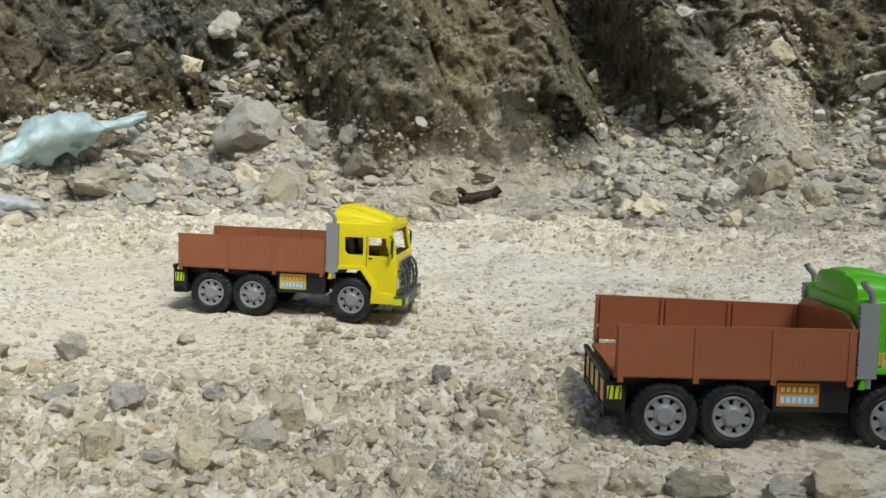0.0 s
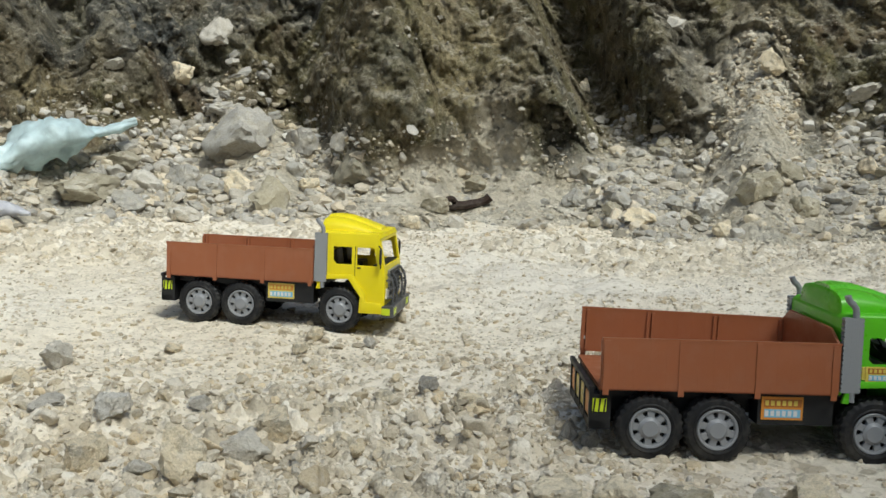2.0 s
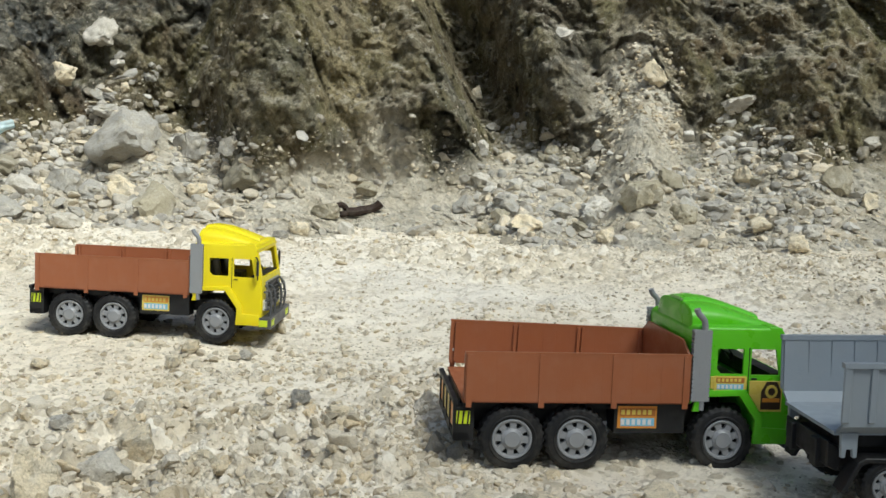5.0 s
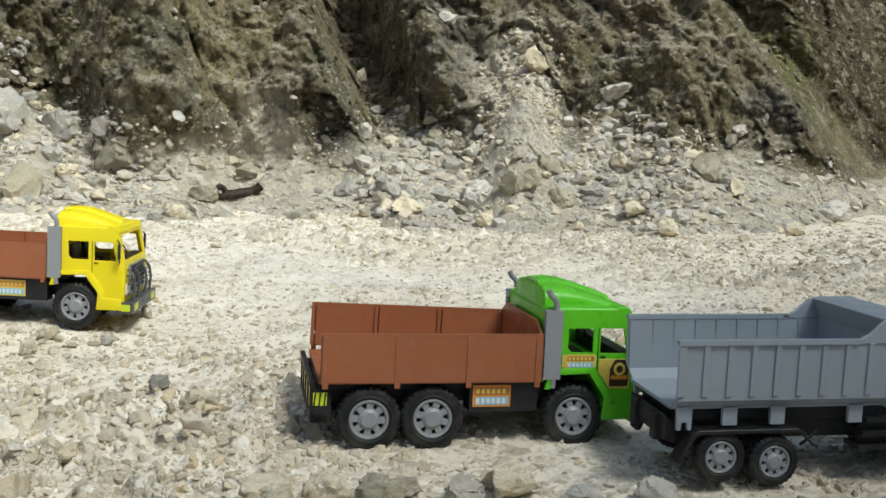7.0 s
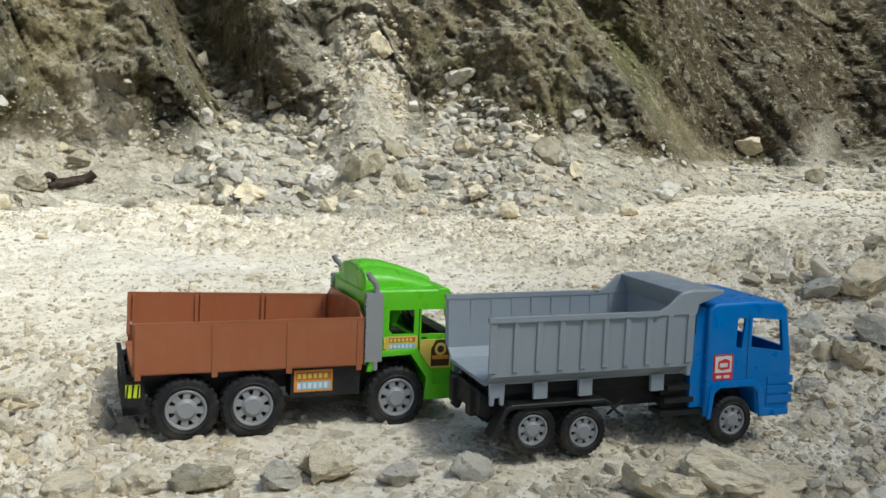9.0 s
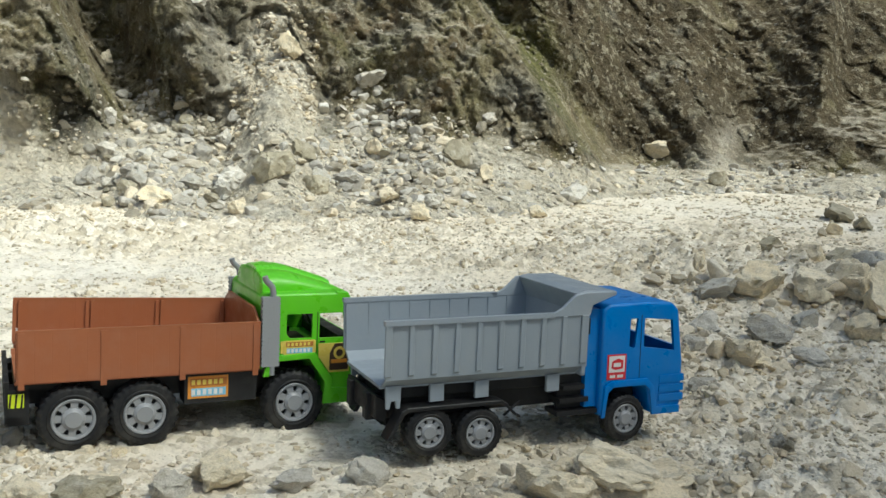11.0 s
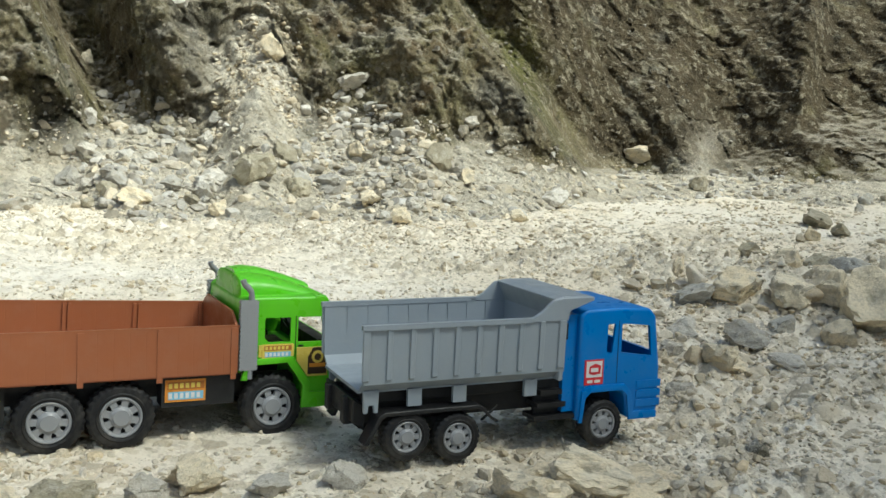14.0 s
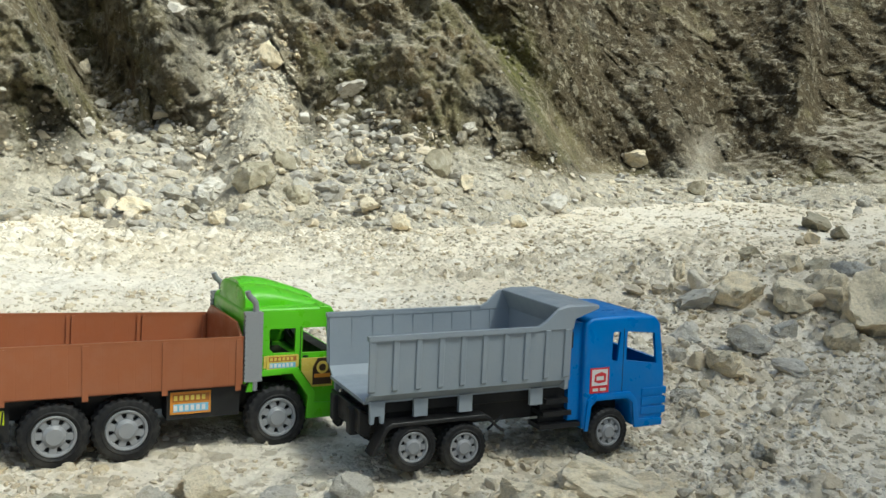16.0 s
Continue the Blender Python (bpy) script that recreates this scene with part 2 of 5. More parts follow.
def ground_material():
    m, nt, b = material("pale_limestone_dust", 0.95, 0, 0.15)
    wide = ramp(nt, grain(nt, 1.7, 5, 0.6), (0.32, (0.75, 0.655, 0.495)), (0.55, (0.87, 0.79, 0.64)), (0.75, (0.89, 0.835, 0.72)))
    patch = ramp(nt, grain(nt, 9, 5, 0.65), (0.46, grey(0.0)), (0.68, grey(0.7)))
    c = mixed(nt, patch, wide, (0.71, 0.625, 0.48))
    c = mixed(nt, ramp(nt, grain(nt, 0.55, 2), (0.45, grey(0)), (0.65, grey(0.5))), c, (0.76, 0.73, 0.67))
    stone = ramp(nt, cells(nt, 34), (0.0, (0.42, 0.365, 0.27)), (0.35, (0.62, 0.54, 0.40)), (0.7, (0.73, 0.655, 0.52)), (1.0, (0.84, 0.78, 0.66)))
    c = mixed(nt, ramp(nt, attribute(nt, "crumb"), (0.12, grey(0)), (0.4, grey(0.85))), c, stone)
    fine = grain(nt, 160, 4, 0.7)
    c = mixed(nt, ramp(nt, cells(nt, 100), (0.80, grey(0)), (0.86, grey(0.5))), c, (0.52, 0.45, 0.335))
    c = mixed(nt, 0.35, c, ramp(nt, fine, (0.3, (0.50, 0.46, 0.40)), (0.46, (0.95, 0.95, 0.95)), (0.7, (1, 1, 1))), "MULTIPLY")
    c = mixed(nt, ramp(nt, grain(nt, 60, 3, 0.6), (0.62, grey(0)), (0.72, grey(0.45))), c, (0.40, 0.35, 0.265))
    nt.links.new(c, b.inputs["Base Color"])
    first = relief(nt, b, grain(nt, 45, 6, 0.7), 0.010, 0.7)
    worn = ramp(nt, grain(nt, 5, 5, 0.7), (0.46, grey(0.05)), (0.64, grey(0.8)))
    second = relief(nt, b, mixed(nt, 1.0, pebbles(nt, 95), worn, "MULTIPLY"), 0.0045, 0.8, first)
    third = relief(nt, b, mixed(nt, 1.0, pebbles(nt, 230), worn, "MULTIPLY"), 0.0022, 0.8, second)
    relief(nt, b, grain(nt, 260, 3, 0.7), 0.002, 0.6, third)
    return m


def cliff_material():
    m, nt, b = material("weathered_quarry_rock", 0.95, 0, 0.15)
    base = ramp(nt, grain(nt, 2.2, 7, 0.7, 0.5), (0.30, (0.135, 0.110, 0.068)), (0.42, (0.210, 0.172, 0.105)), (0.54, (0.31, 0.262, 0.165)), (0.68, (0.50, 0.435, 0.29)))
    dark = ramp(nt, grain(nt, 1.3, 5, 0.65, 0.6, (1, 1, 0.7)), (0.50, grey(0)), (0.60, grey(0.7)))
    c = mixed(nt, dark, base, (0.150, 0.153, 0.142))
    green = ramp(nt, grain(nt, 2.3, 6, 0.65, 0, (1.2, 1.2, 0.45)), (0.48, grey(0)), (0.62, grey(0.65)))
    c = mixed(nt, green, c, (0.235, 0.212, 0.092))
    rust = ramp(nt, grain(nt, 3.1, 6, 0.65, 0.8), (0.55, grey(0)), (0.66, grey(0.6)))
    c = mixed(nt, rust, c, (0.215, 0.148, 0.084))
    c = mixed(nt, attribute(nt, "slate"), c, ramp(nt, grain(nt, 12, 6, 0.75), (0.35, (0.088, 0.093, 0.088)), (0.65, (0.225, 0.228, 0.212))))
    c = mixed(nt, attribute(nt, "ochre"), c, ramp(nt, grain(nt, 10, 6, 0.7), (0.35, (0.245, 0.192, 0.096)), (0.62, (0.58, 0.49, 0.29))))
    c = mixed(nt, attribute(nt, "umber"), c, ramp(nt, grain(nt, 8, 6, 0.75), (0.32, (0.070, 0.055, 0.032)), (0.6, (0.128, 0.100, 0.060)), (0.75, (0.21, 0.172, 0.108))))
    c = mixed(nt, attribute(nt, "moss"), c, ramp(nt, grain(nt, 18, 4, 0.7), (0.35, (0.085, 0.092, 0.026)), (0.65, (0.26, 0.25, 0.085))))
    # each broken face has a tone of its own; some are fresh and pale
    c = mixed(nt, 0.75, c, ramp(nt, cells(nt, 13), (0.0, grey(0.58)), (0.6, grey(0.95)), (1.0, grey(1.0))), "MULTIPLY")
    c = mixed(nt, ramp(nt, cells(nt, 26), (0.84, grey(0)), (0.93, grey(0.6))), c, (0.40, 0.36, 0.26))
    c = mixed(nt, ramp(nt, grain(nt, 6, 6, 0.72), (0.59, grey(0)), (0.67, grey(0.8))), c, (0.56, 0.50, 0.365))
    c = mixed(nt, ramp(nt, grain(nt, 24, 6, 0.78), (0.54, grey(0)), (0.66, grey(0.7))), c, (0.44, 0.39, 0.28))
    # dark noise patches: shade of small crevices put into the colour
    c = mixed(nt, ramp(nt, grain(nt, 17, 5, 0.75), (0.36, grey(0.6)), (0.45, grey(0.0))), c, (0.085, 0.072, 0.050))
    c = mixed(nt, 0.6, c, ramp(nt, grain(nt, 70, 5, 0.8), (0.37, (0.34, 0.33, 0.30)), (0.56, (1, 1, 1))), "MULTIPLY")
    sand = ramp(nt, grain(nt, 7, 5, 0.65), (0.33, (0.62, 0.545, 0.405)), (0.62, (0.86, 0.79, 0.645)))
    sand = mixed(nt, 0.5, sand, ramp(nt, cells(nt, 30), (0.0, grey(0.45)), (0.5, grey(0.9)), (1.0, grey(1.0))), "MULTIPLY")
    c = mixed(nt, attribute(nt, "dust"), c, sand)
    nt.links.new(c, b.inputs["Base Color"])
    first = relief(nt, b, grain(nt, 16, 7, 0.75), 0.028, 0.8)
    second = relief(nt, b, pebbles(nt, 42), 0.010, 0.8, first)
    relief(nt, b, grain(nt, 75, 5, 0.8), 0.012, 1.0, second)
    return m


def stone_material(name, islands, colours, mark=30, depth=0.006):
    """Broken limestone; each stone takes its own tone."""
    m, nt, b = material(name, 0.92, 0, 0.2)
    if islands:
        own = nt.nodes.new("ShaderNodeNewGeometry").outputs["Random Per Island"]
    else:
        own = nt.nodes.new("ShaderNodeObjectInfo").outputs["Random"]
    n = len(colours)
    c = ramp(nt, own, *[(i / max(1, n - 1), col) for i, col in enumerate(colours)])
    c = mixed(nt, ramp(nt, grain(nt, mark, 5, 0.65), (0.45, grey(0)), (0.68, grey(0.38))), c, (0.46, 0.41, 0.315))
    c = mixed(nt, ramp(nt, grain(nt, mark * 0.5, 4, 0.6), (0.5, grey(0)), (0.7, grey(0.5))), c, (0.74, 0.695, 0.60))
    if not islands:
        c = mixed(nt, ramp(nt, grain(nt, mark * 0.9, 6, 0.72, 0.4), (0.52, grey(0)), (0.62, grey(0.45))), c, (0.30, 0.265, 0.185))
    c = mixed(nt, 0.5, c, ramp(nt, grain(nt, mark * 6, 4, 0.75), (0.32, (0.45, 0.43, 0.4)), (0.55, (1, 1, 1))), "MULTIPLY")
    nt.links.new(c, b.inputs["Base Color"])
    first = relief(nt, b, grain(nt, mark * 1.2, 6, 0.65), depth, 0.8)
    relief(nt, b, grain(nt, mark * 7, 3, 0.65), depth * 0.25, 0.8, first)
    return m


def plastic(name, colour, roughness=0.42, dust=0.35, spec=0.45):
    """Moulded toy plastic with a film of pale dust."""
    m, nt, b = material(name, roughness, 0, spec)
    film = ramp(nt, grain(nt, 26, 5, 0.65), (0.48, grey(0)), (0.78, grey(dust)))
    tone = mixed(nt, ramp(nt, grain(nt, 9, 3), (0.35, grey(0)), (0.7, grey(0.5))), colour, tuple(v * 0.85 for v in colour))
    c = mixed(nt, film, tone, (0.45, 0.41, 0.34))
    nt.links.new(c, b.inputs["Base Color"])
    nt.links.new(ramp(nt, grain(nt, 40, 4), (0.35, grey(roughness - 0.08)), (0.7, grey(roughness + 0.18))), b.inputs["Roughness"])
    relief(nt, b, grain(nt, 220, 2), 0.0004, 0.35)
    return m


GROUND, CLIFF = ground_material(), cliff_material()
CREAMS = [(0.73, 0.635, 0.47), (0.60, 0.515, 0.375), (0.80, 0.735, 0.61), (0.48, 0.41, 0.30), (0.70, 0.575, 0.38), (0.36, 0.31, 0.22), (0.77, 0.68, 0.52)]
GREYS = [(0.52, 0.49, 0.43), (0.31, 0.29, 0.25), (0.66, 0.63, 0.565), (0.22, 0.197, 0.15), (0.55, 0.48, 0.355), (0.43, 0.405, 0.36)]
EARTH = stone_material("brown_cliff_earth", True, [(0.136, 0.115, 0.081), (0.187, 0.157, 0.106), (0.102, 0.089, 0.068), (0.255, 0.221, 0.157), (0.162, 0.140, 0.102)], 30)
TAN_GRIT = stone_material("tan_crumbled_earth", True, [(0.56, 0.49, 0.36), (0.48, 0.42, 0.32), (0.62, 0.56, 0.44), (0.40, 0.35, 0.27)], 60)
GRIT = stone_material("limestone_grit", True, CREAMS, 60)
RUBBLE = stone_material("limestone_rubble", True, GREYS + CREAMS[:2], 40)
STONE = {
    "grey": stone_material("grey_limestone", False, [(0.44, 0.42, 0.37), (0.36, 0.34, 0.30), (0.52, 0.50, 0.445)], 2.2, 0.008),
    "pale": stone_material("pale_limestone", False, [(0.63, 0.59, 0.505), (0.57, 0.53, 0.455), (0.67, 0.635, 0.565)], 2.2, 0.008),
    "tan": stone_material("tan_limestone", False, [(0.79, 0.67, 0.46), (0.82, 0.72, 0.53), (0.70, 0.595, 0.415)], 2.2, 0.008),
    "dark": stone_material("dark_mossy_stone", False, [(0.34, 0.305, 0.22), (0.43, 0.385, 0.275), (0.28, 0.255, 0.19)], 2.2, 0.008),
}
YELLOW = plastic("yellow_plastic", (0.84, 0.69, 0.0), 0.38, 0.05)
GREEN = plastic("green_plastic", (0.135, 0.53, 0.012), 0.33, 0.05)
BLUE = plastic("blue_plastic", (0.002, 0.165, 0.52), 0.34, 0.06)
BROWN = plastic("brown_plastic", (0.315, 0.105, 0.042), 0.42, 0.06)
BED_GREY = plastic("blue_grey_plastic", (0.275, 0.310, 0.345), 0.42, 0.12)
SILVER = plastic("silver_grey_plastic", (0.265, 0.27, 0.28), 0.36, 0.12)
BLACK = plastic("black_plastic", (0.010, 0.010, 0.011), 0.50, 0.04)
RUBBER = plastic("black_tyre_plastic", (0.012, 0.012, 0.013), 0.60, 0.12, 0.3)
ORANGE = plastic("orange_sticker", (0.675, 0.270, 0.036), 0.30, 0.04)
PALE_YELLOW = plastic("yellow_sticker", (0.720, 0.558, 0.108), 0.30, 0.04)
SKY_BLUE = plastic("light_blue_sticker", (0.225, 0.495, 0.675), 0.30, 0.04)
LIME = plastic("lime_reflector", (0.612, 0.720, 0.018), 0.30, 0.04)
RED = plastic("red_print", (0.585, 0.027, 0.036), 0.35, 0.02)
WHITE = plastic("white_print", (0.720, 0.711, 0.684), 0.35, 0.02)
RUST_PRINT = plastic("rust_brown_print", (0.42, 0.15, 0.03), 0.35, 0.04)
DARK_PRINT = plastic("dark_brown_print", (0.054, 0.032, 0.018), 0.35, 0.02)
DARK_GREY = plastic("dark_grey_plastic", (0.082, 0.082, 0.086), 0.45, 0.16)


def shield_material():
    """Grey plastic with rows of small pressed holes."""
    m, nt, b = material("perforated_grey_plastic", 0.42, 0, 0.45)
    co = nt.nodes.new("ShaderNodeTexCoord")
    holes = nt.nodes.new("ShaderNodeTexVoronoi")
    holes.inputs["Scale"].default_value = 330
    holes.inputs["Randomness"].default_value = 0.15
    nt.links.new(co.outputs["Object"], holes.inputs["Vector"])
    dots = ramp(nt, holes.outputs["Distance"], (0.25, grey(0)), (0.42, grey(1)))
    nt.links.new(mixed(nt, dots, (0.14, 0.14, 0.145), (0.28, 0.285, 0.29)), b.inputs["Base Color"])
    relief(nt, b, dots, 0.001, 0.8)
    return m


SHIELD = shield_material()


# ---- helpers for meshes ----
def part(name, bm, mat, parent, label="", smooth=False):
    """Links a bmesh (or a finished mesh) as one mesh object under a thing or a part."""
    if isinstance(bm, bpy.types.Mesh):
        me = bm
    else:
        me = bpy.data.meshes.new(name)
        bm.normal_update()
        bm.to_mesh(me)
        bm.free()
    if not me.materials:
        me.materials.append(mat)
    if smooth:
        me.polygons.foreach_set("use_smooth", [True] * len(me.polygons))
        me.set_sharp_from_angle(angle=radians(38))
    ob = new(name, me)
    ob.parent = parent
    if label:
        tagged(ob, label)
    return ob


def arrays_mesh(name, verts, faces, mat, smooth=False):
    """A mesh from numpy arrays of places and of triangles or quads."""
    me = bpy.data.meshes.new(name)
    n, k = faces.shape
    me.vertices.add(len(verts))
    me.vertices.foreach_set("co", np.ascontiguousarray(verts, dtype=np.float32).ravel())
    me.loops.add(n * k)
    me.loops.foreach_set("vertex_index", np.ascontiguousarray(faces, dtype=np.int32).ravel())
    me.polygons.add(n)
    me.polygons.foreach_set("loop_start", np.arange(0, n * k, k, dtype=np.int32))
    me.polygons.foreach_set("use_smooth", np.full(n, smooth))
    me.update(calc_edges=True)
    me.validate()
    me.materials.append(mat)
    return me


def sheet_faces(rows, columns):
    i = np.arange(rows - 1)[:, None] * columns + np.arange(columns - 1)[None, :]
    return np.stack([i, i + 1, i + columns + 1, i + columns], -1).reshape(-1, 4)


# ---- ground and cliff ----
def build_ground():
    fine = np.arange(-31, 60, 0.19)
    turn = np.radians(np.r_[np.arange(-180, -31, 4.0), fine, np.arange(60, 180, 4.0), 180.0])
    rho = np.r_[0.0, 0.12, 0.3, 0.45, np.geomspace(0.55, 4.2, 560), np.geomspace(4.3, 90, 40)]
    r, a = np.meshgrid(rho, turn, indexing="ij")
    x, y = CX + r * np.sin(a), CY + r * np.cos(a)
    verts = np.stack([x, y, ground_z(x, y)], -1).reshape(-1, 3)
    faces = sheet_faces(len(rho), len(turn))[:, ::-1]
    me = arrays_mesh("ground", verts, faces, GROUND, True)
    lump = np.maximum(crumbs(x, y, 0.055, 1) * step(0.35, 0.9, crumb_cover(x, y)), crumbs(x, y, 0.026, 2) * crumb_cover(x, y))
    attr = me.attributes.new("crumb", "FLOAT", "POINT")
    attr.data.foreach_set("value", np.clip(lump * 1.6, 0, 1).ravel().astype(np.float32))
    ob = new("ground", me)
    return tagged(ob, "pale dusty limestone quarry floor with loose grit", "ground", kind="structure")


def build_cliff():
    turn = np.r_[np.arange(-85, -28, 2.0), np.arange(-28, 58, 0.115), np.arange(58, 125, 2.0)]
    h = np.r_[np.linspace(0, 1, 105), 1 + np.linspace(0.008, 1.35, 180), 1 + np.linspace(1.42, 4.4, 34)]
    a, hh = np.meshgrid(turn, h, indexing="ij")
    x, y, z = cliff_point(a, hh)
    # level top behind the edge
    rad = np.radians(turn)[:, None]
    for back in (0.5, 4.0, 30.0):
        x, y, z = np.c_[x, x[:, -1:] + back * np.sin(rad)], np.c_[y, y[:, -1:] + back * np.cos(rad)], np.c_[z, z[:, -1:] + 0.02]
    hh, a = np.c_[hh, np.repeat(hh[:, -1:], 3, 1)], np.c_[a, np.repeat(a[:, -1:], 3, 1)]
    verts = np.stack([x, y, z], -1).reshape(-1, 3)
    me = arrays_mesh("cliff", verts, sheet_faces(len(turn), len(h) + 3), CLIFF, True)
    # loose pale dust lies on the rubble slope and on the flatter ledges
    normal = np.zeros(len(verts) * 3, dtype=np.float32)
    me.vertices.foreach_get("normal", normal)
    up = np.abs(normal.reshape(-1, 3)[:, 2])
    hf, af = hh.ravel(), a.ravel()
    top = 0.80 + 0.22 * rough(af * 0.08, hf, 0, 0.25, 3) - 0.3 * bell(af, -19, 4) + 0.25 * bell(af, 2.0, 3.0) + 0.35 * bell(af, 18.5, 1.8)
    dust = step(top + 0.22, top - 0.15, hf) * 0.9 + step(0.78, 0.95, up) * 0.45
    dust = dust + 1.0 * bell(af, 18.0 - 5 * (hf - 1), 2.0) * step(1.55, 1.15, hf) * step(0.85, 1.0, hf) + 0.5 * bell(af, 44.2, 0.8) * step(1.45, 1.1, hf)
    wob = rough(af * 0.12, hf * 1.3, 4, 0.16, 4)
    spots = {"dust": dust}
    spots["slate"] = bell(af, -16.5, 3.4) * bell(hf, 1.36, 0.24) + bell(af, 43.5, 2.2) * bell(hf, 1.10, 0.17) + 0.8 * bell(af, 32.5, 2.6) * bell(hf, 1.18, 0.18) + 0.85 * bell(af, 13.5, 2.6) * bell(hf, 1.35, 0.4)
    spots["ochre"] = bell(af, -23.0, 1.5) * bell(hf, 1.05, 0.2) + 0.85 * bell(af, 1.0, 4.5) * step(0.95, 1.1, hf) + 0.45 * bell(af, 38.5, 2.5) * step(1.2, 1.4, hf)
    spots["moss"] = 0.55 * bell(af, 36.3 - 8 * (hf - 1.05), 0.9) * step(1.0, 1.06, hf) + 0.6 * bell(af, 33.5, 2.2) * bell(hf, 1.6, 0.22) + 0.25 * bell(af, 3, 3.5) * bell(hf, 1.3, 0.25)
    spots["umber"] = 1.0 * step(36.0, 39.0, af + 8 * (hf - 1.05)) * step(0.95, 1.15, hf) + 0.5 * bell(af, 13, 3.5) * step(1.0, 1.2, hf)
    for name, value in spots.items():
        if name != "dust":
            value = value * step(-0.25, 0.35, wob + 0.7 * value - 0.25)
        attr = me.attributes.new(name, "FLOAT", "POINT")
        attr.data.foreach_set("value", np.clip(value, 0, 0.92).astype(np.float32))
    ob = new("cliff", me)
    return tagged(ob, "weathered brown and grey quarry cliff with gullies", "cliff", kind="structure")


def build_shade_bank():
    """An added, unseen rock face behind the viewpoint that shades the near right floor."""
    along, up = np.meshgrid(np.linspace(0, 1, 120), np.linspace(0, 1, 50), indexing="ij")
    x = 0.72 + 9.5 * along
    # height and left end set how far its soft shade reaches
    top = 5.1 + 2.2 * along + 2.1 * step(0.12, 0.38, along) + 0.5 * rough(x, 0, 0, 1.5, 3)
    top = top * step(-0.05, 0.10, along)
    z = -0.05 + top * up
    y = -1.6 - 0.9 * up - 0.5 * along - 0.35 * rough(x, z, 3, 1.0, 4)
    x = x + 0.3 * rough(x, z, 9, 0.9, 3) + 0.5 * up * (1 - along)
    for back in (0.6, 12.0):
        x, y, z = np.c_[x, x[:, -1:]], np.c_[y, y[:, -1:] - back], np.c_[z, z[:, -1:] + 0.02]
    me = arrays_mesh("bank", np.stack([x, y, z], -1).reshape(-1, 3), sheet_faces(120, 52)[:, ::-1], CLIFF, True)
    return tagged(new("bank", me), "added unseen brown rock face that shades the trucks and near floor", "cliff", kind="structure")


build_ground()
build_cliff()
build_shade_bank()


# ---- stones ----
def stone_shape(seed, sub):
    """One broken stone of about unit radius: a ball cut by random planes."""
    rng = np.random.default_rng(seed)
    bm = bmesh.new()
    bmesh.ops.create_icosphere(bm, subdivisions=sub, radius=1.0)
    v = np.array([p.co[:] for p in bm.verts])
    f = np.array([[p.index for p in q.verts] for q in bm.faces])
    bm.free()
    for _ in range(13):
        n = rng.normal(size=3)
        n /= np.linalg.norm(n)
        d = rng.uniform(0.36, 0.80) if sub < 4 else rng.uniform(0.46, 0.88)
        v -= np.clip(v @ n - d, 0, None)[:, None] * n
    if sub >= 2:
        v += v * (rough(v[:, 0] + seed, v[:, 1], v[:, 2], 0.7, 3) * 0.14)[:, None]
    if sub >= 3:
        v += v * (rough(v[:, 0] + seed, v[:, 1] + 5, v[:, 2], 0.25, 3) * 0.10)[:, None]
    return v, f


def turned(rng, n, lean=3.14):
    """Random turns: any heading, tipped by up to lean."""
    z, x = rng.uniform(0, 2 * np.pi, n), rng.uniform(-lean, lean, n)
    cz, sz, cx, sx = np.cos(z), np.sin(z), np.cos(x), np.sin(x)
    o, i = np.zeros(n), np.ones(n)
    a = np.stack([cz, -sz, o, sz, cz, o, o, o, i], -1).reshape(-1, 3, 3)
    b = np.stack([i, o, o, o, cx, -sx, o, sx, cx], -1).reshape(-1, 3, 3)
    return a @ b


def strew(name, places, sizes, mat, seed, sub, label, flat=0.65, smooth=False):
    """Very many loose stones as one mesh."""
    rng = np.random.default_rng(seed)
    kinds = [stone_shape(seed * 50 + k, sub) for k in range(14)]
    n = len(places)
    turn = turned(rng, n, 0.5)
    scale = sizes[:, None] * np.stack([rng.uniform(0.8, 1.35, n), rng.uniform(0.65, 1.0, n), rng.uniform(0.75, 1.25, n) * flat], -1)
    which = rng.integers(0, len(kinds), n)
    vs, fs, at = [], [], 0
    for k, (v, f) in enumerate(kinds):
        ids = np.flatnonzero(which == k)
        p = np.einsum("nij,nvj->nvi", turn[ids], v[None] * scale[ids][:, None, :]) + places[ids][:, None, :]
        vs.append(p.reshape(-1, 3))
        fs.append((f[None] + (np.arange(len(ids)) * len(v))[:, None, None] + at).reshape(-1, 3))
        at += len(ids) * len(v)
    ob = new(name, arrays_mesh(name, np.concatenate(vs), np.concatenate(fs), mat, smooth))
    return tagged(ob, label, "stones", kind="stuff")


def floor_places(rng, n, a0, a1, r0, r1, clump, keep):
    """Random places on the quarry floor, gathered in patches."""
    a, r = np.radians(rng.uniform(a0, a1, n * 4)), np.sqrt(rng.uniform(r0 ** 2, r1 ** 2, n * 4))
    x, y = CX + r * np.sin(a), CY + r * np.cos(a)
    dense = step(-0.35, 0.35, rough(x, y, 21, clump, 3)) + keep
    # bare wheel-worn lane between the trucks and the rubble slope
    lane = bell(r, 2.15 + 0.25 * np.sin(a * 2.0), 0.42) * step(62, 40, np.degrees(a))
    dense = dense * (1 - 0.58 * lane)
    pick = np.flatnonzero(rng.uniform(0, 1.15, n * 4) < dense)[:n]
    x, y = x[pick], y[pick]
    return np.stack([x, y, ground_z(x, y)], -1)


